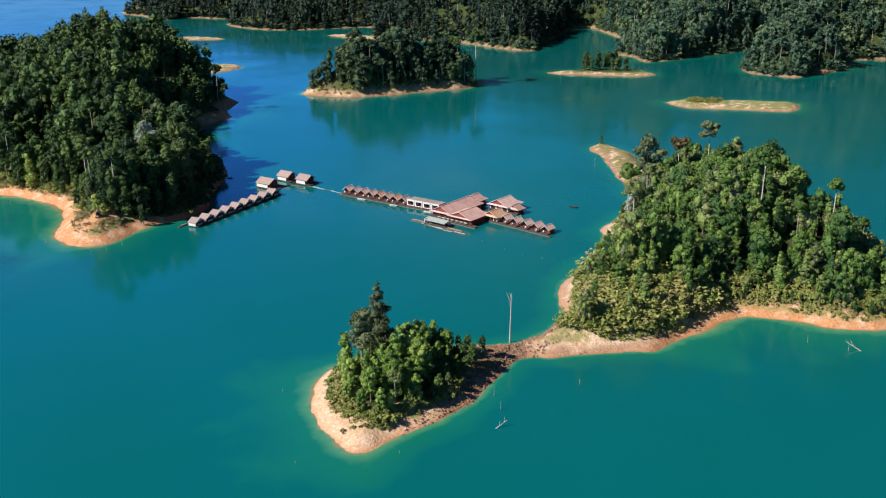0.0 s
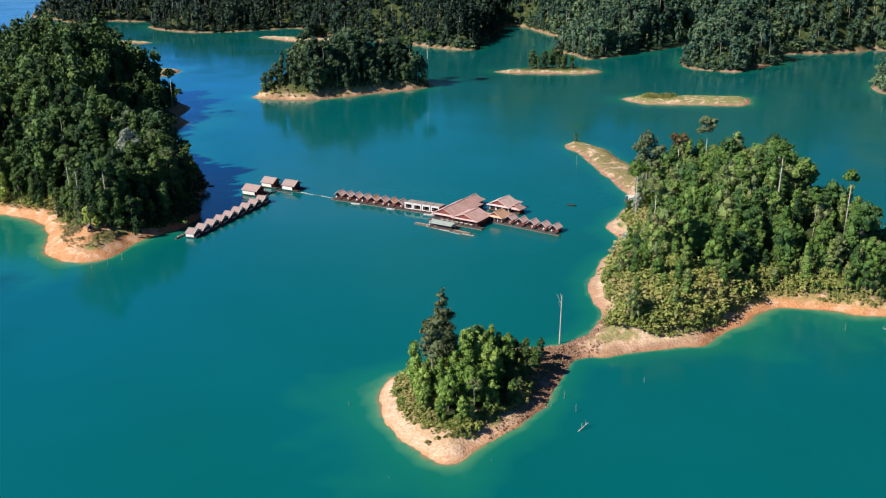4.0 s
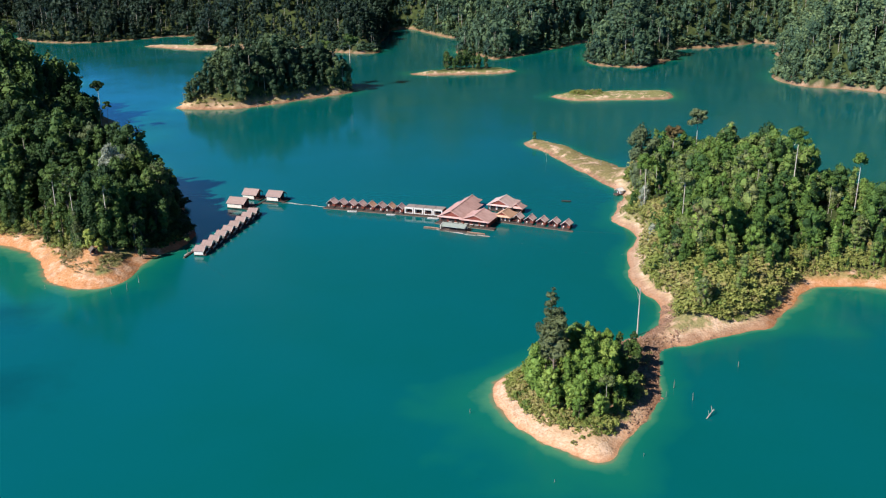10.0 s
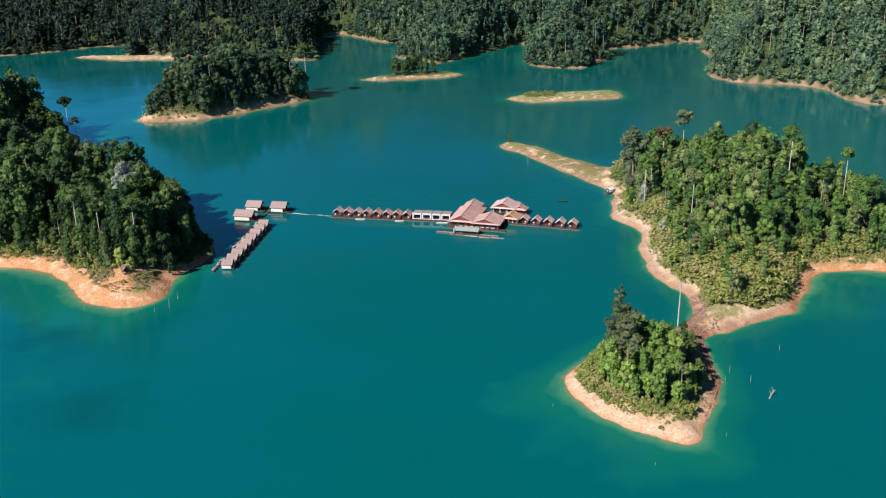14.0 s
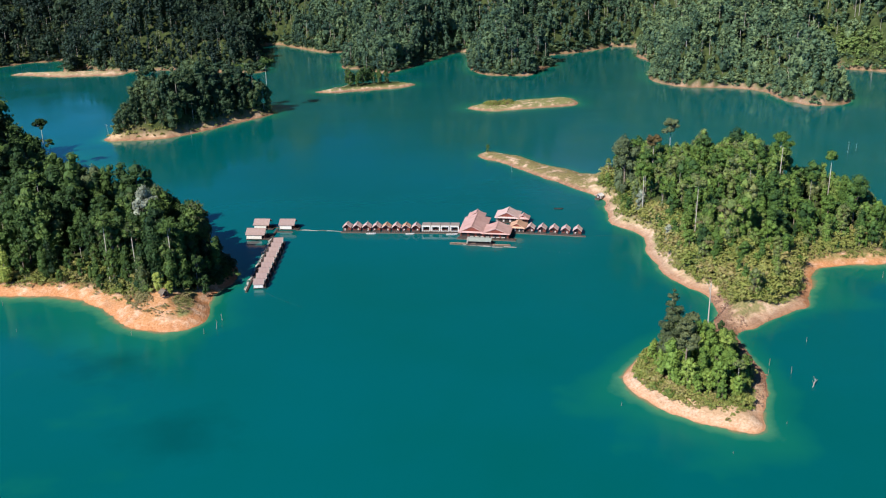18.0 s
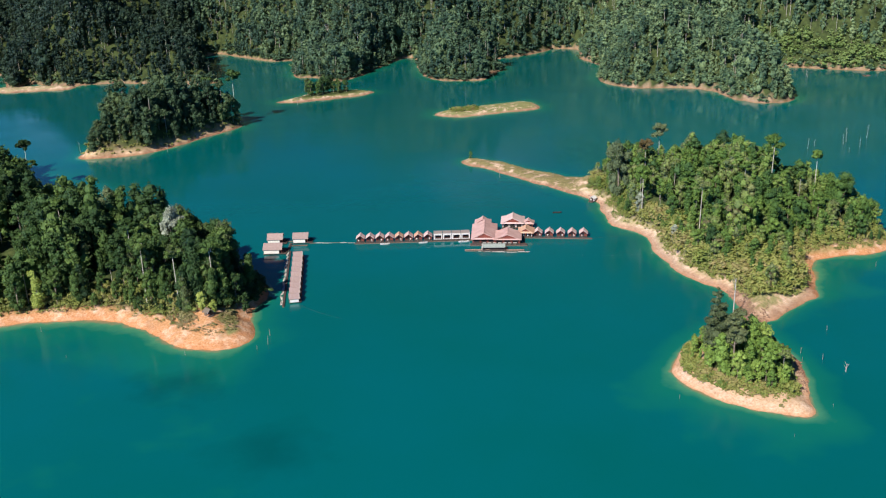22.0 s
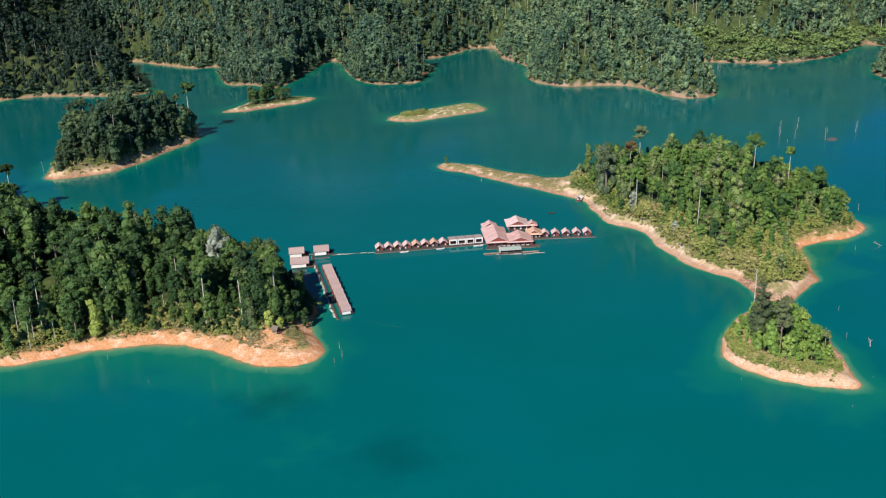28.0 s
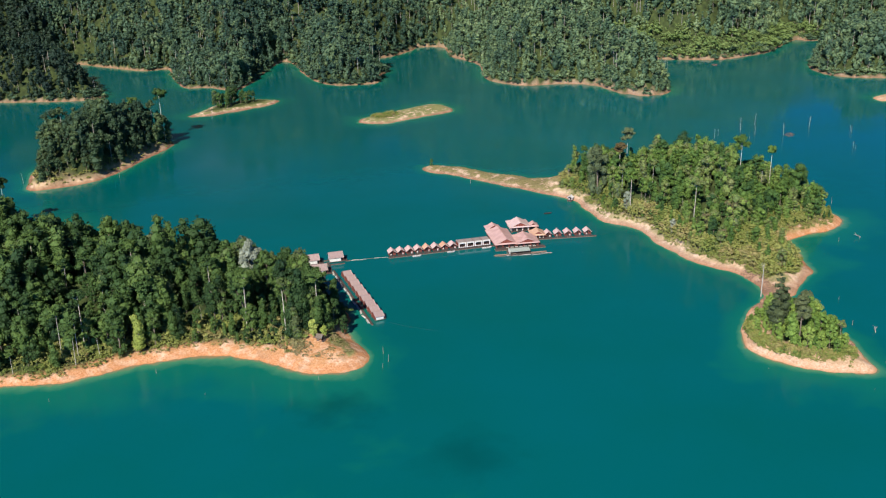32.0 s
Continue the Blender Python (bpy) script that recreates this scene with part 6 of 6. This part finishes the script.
def table(x, y, angle):
    """A small deck table with two benches."""
    root = new("deck_table")
    part("tabletop", block(-0.8, 0.8, -0.4, 0.4, 0.72, 0.78, 0.01), "cream", root)
    for sx in (-0.65, 0.65):
        part("leg", block(sx - 0.05, sx + 0.05, -0.3, 0.3, 0, 0.72), "bamboo", root)
    for sy in (-0.75, 0.75):
        part("bench", block(-0.8, 0.8, sy - 0.15, sy + 0.15, 0.36, 0.44, 0.01), "bamboo", root)
        part("bench_foot", block(-0.5, 0.5, sy - 0.1, sy + 0.1, 0, 0.36), "bamboo", root)
    return place(tagged(root, "small pale table with benches on the plank deck", "table", "tables on the deck"), x, y, angle, 0.44)


for k in range(7):
    q = Vector((62.5, 13.8)) + Vector((math.cos(radians(-27)), math.sin(radians(-27)))) * (6.5 + 2.4 * k) + Vector((0.454, 0.891)) * 1.3
    table(q.x, q.y, -27)



def porch_chair():
    """A white plastic armchair, its back to +y."""
    root = new("porch_chair")
    part("seat", block(-0.28, 0.28, -0.26, 0.26, 0.38, 0.44, 0.02), "white_wall", root)
    part("backrest", slab([(-0.28, 0.24, 0.95), (0.28, 0.24, 0.95), (0.28, 0.32, 0.95), (-0.28, 0.32, 0.95)], 0.5), "white_wall", root)
    for sx in (-0.26, 0.26):
        part("armrest", block(sx - 0.04, sx + 0.04, -0.26, 0.26, 0.62, 0.66, 0.01), "white_wall", root)
        for sy in (-0.22, 0.22):
            part("leg", block(sx - 0.03, sx + 0.03, sy - 0.03, sy + 0.03, 0, 0.38), "white_wall", root)
    return tagged(root, "white plastic chair on the porch of a raft hut", "chair", "chairs on the porches")


chair = porch_chair()
spots = [(along(1.8 + 4.66 * k, 2.6), ANG) for k in range(8)] + [(B0 + UB * (8.4 + 5.45 * k) + NB * 2.5, heading(UB)) for k in range(5)]
for k, (p, turn) in enumerate(spots):
    m = pose(p.x, p.y, 0.5, 0, 0, turn) @ pose(0.85 if k % 3 else -0.85, -0.35, 0, 0, 0, 12 * math.sin(2.0 * k))
    if k == 0:
        chair.matrix_world = m
    else:
        copy_thing(chair, m)

# ------------------------------------------------------------------ drowned trees and small things on the shores
SNAGS = [(142, -133.5, 2.2), (219.4, -95.4, 3.0), (208.3, -90.4, 3.2), (119.5, -145, 3.2), (122.6, -152.5, 3.0), (115.9, -150, 1.8),
         (101.8, -180.3, 1.0), (78, -190, 1.0), (61.5, -155, 1.8), (-55.7, -57.6, 2.6), (-80.6, -50, 2.0), (329.7, 88.6, 9), (363.9, 91.6, 12),
         (360.5, 76.4, 8), (372.8, 60.9, 11), (407.8, 63.7, 10), (415.6, 33.5, 6), (376, 5.5, 5), (235.6, -63, 4), (261, -51.7, 5), (158, -61.8, 2),
         (-51, -54.6, 4.5), (-48.2, -47, 4.0), (-121, -33, 1.5), (-128.6, -3.6, 2.5), (-170, -0.4, 2), (-94, 310.5, 9), (-40.7, 280.8, 7),
         (508.3, 290.2, 10), (513.5, 298.0, 9), (516.0, 300.5, 7), (338, 92, 6), (357, 86.7, 9), (383, 93.8, 11), (390, 73, 6), (416, 68.8, 7), (420, 37, 6), (379, 9, 6), (346, 70, 4), (80, 400, 8), (128, 118, 6), (152, 98, 6)]


def snag(x, y, h, k):
    """A drowned trunk standing out of the water."""
    root = new("drowned_tree")
    lean = 0.10 * math.sin(3.1 * k)
    top = (h * lean, h * 0.06 * math.cos(k), h)
    part("trunk", rod((0, 0, -2.5), top, 0.08 + 0.013 * h, 7, 0.35), "snag_wood", root)
    for j in range(1 + int(h > 4) * 2):
        f = 0.6 + 0.14 * j
        a = 2.1 * k + 2.4 * j
        part("branch", rod((top[0] * f, top[1] * f, h * f), (top[0] * f + math.cos(a) * h * 0.12, top[1] * f + math.sin(a) * h * 0.12, h * (f + 0.13)), 0.04 + 0.006 * h, 5, 0.3), "snag_wood", root)
    root.location = (x, y, 0)
    return tagged(root, "bare grey trunk of a drowned tree standing in water", "dead tree", "drowned trunks")


for k, (x, y, h) in enumerate(SNAGS):
    snag(x, y, h * 0.8, k)
tall = new("dead_tree")
part("trunk", rod((0, 0, -1.0), (0.3, 0.1, 15.8), 0.27, 9, 0.45), "driftwood", tall)
for f, a, l in ((0.80, 2.8, 3.4), (0.72, 3.5, 2.2), (0.86, 0.4, 1.0), (0.9, 2.2, 2.0)):
    s = Vector((0.3 * f, 0.1 * f, 15.8 * f))
    e = s + Vector((math.cos(a) * l * 0.5, math.sin(a) * l * 0.4, l))
    part("branch", rod(s, e, 0.11, 6, 0.3), "driftwood", tall)
tall.location = (118.3, -109.0, 0.3)
tagged(tall, "tall bare grey dead tree with a forked top beside the neck", "dead tree")
for x, y, a, l in ((122.5, -163.5, 40, 4.5), (224, -94, 160, 6.0), (421, 8, 30, 7)):
    drift = new("fallen_tree")
    part("trunk", rod((0, 0, -0.4), (l * 0.9, 0, l * 0.35), 0.16, 7, 0.4), "driftwood", drift)
    for j in range(3):
        part("branch", rod((l * (0.4 + 0.15 * j), 0, l * (0.15 + 0.06 * j)), (l * (0.55 + 0.15 * j), 0.8 * (-1) ** j, l * (0.35 + 0.08 * j)), 0.07, 5, 0.3), "driftwood", drift)
    place(tagged(drift, "bleached fallen tree leaning out of the water", "fallen tree"), x, y, a)
# red-brown brushwood afloat among the drowned trees
for x, y, wide in ((378.5, 59.5, 6.0), (558.0, 272.5, 5.0), (-47.6, 40.5, 2.2), (-48.8, 58.9, 1.6)):
    mat = new("brushwood_raft")
    for k in range(26):
        a, q = 2.4 * k, wide * math.sqrt((k + 0.5) / 26)
        p = Vector((math.cos(a) * q, math.sin(a) * q * 0.55, 0.05))
        way = Vector((math.cos(3.7 * k), math.sin(3.7 * k), 0.12 + 0.25 * (k % 3 == 0))) * (0.8 + 0.5 * math.sin(k) ** 2)
        part("stick", rod(p - way, p + way, 0.10 + 0.04 * (k % 3), 5, 0.5), "rust_wood" if x > 0 else "deck", mat)
    place(tagged(mat, "red-brown tangle of drowned branches just above the water" if x > 0 else "dark drowned branches just above the water", "brushwood", "brushwood afloat"), x, y, 20)
lodge = hut("shore_hut", "tiny white-roofed hut on the bank by the water", "", 2.6, 2.6, 2.2, 3.0, "white_wall", "cream", "cream")
place(lodge, 149.6, 50.0, -60, 0.2)
LOOK = (-67.6, -31.0)
stand = hut("lookout_hut", "small grey thatched shelter above the clay beach", "", 2.0, 2.0, 2.2, 3.2, "bamboo", "bamboo", "bamboo")
place(stand, LOOK[0], LOOK[1], 30, survey([LOOK[0]], [LOOK[1]])[0][0] - 0.45)
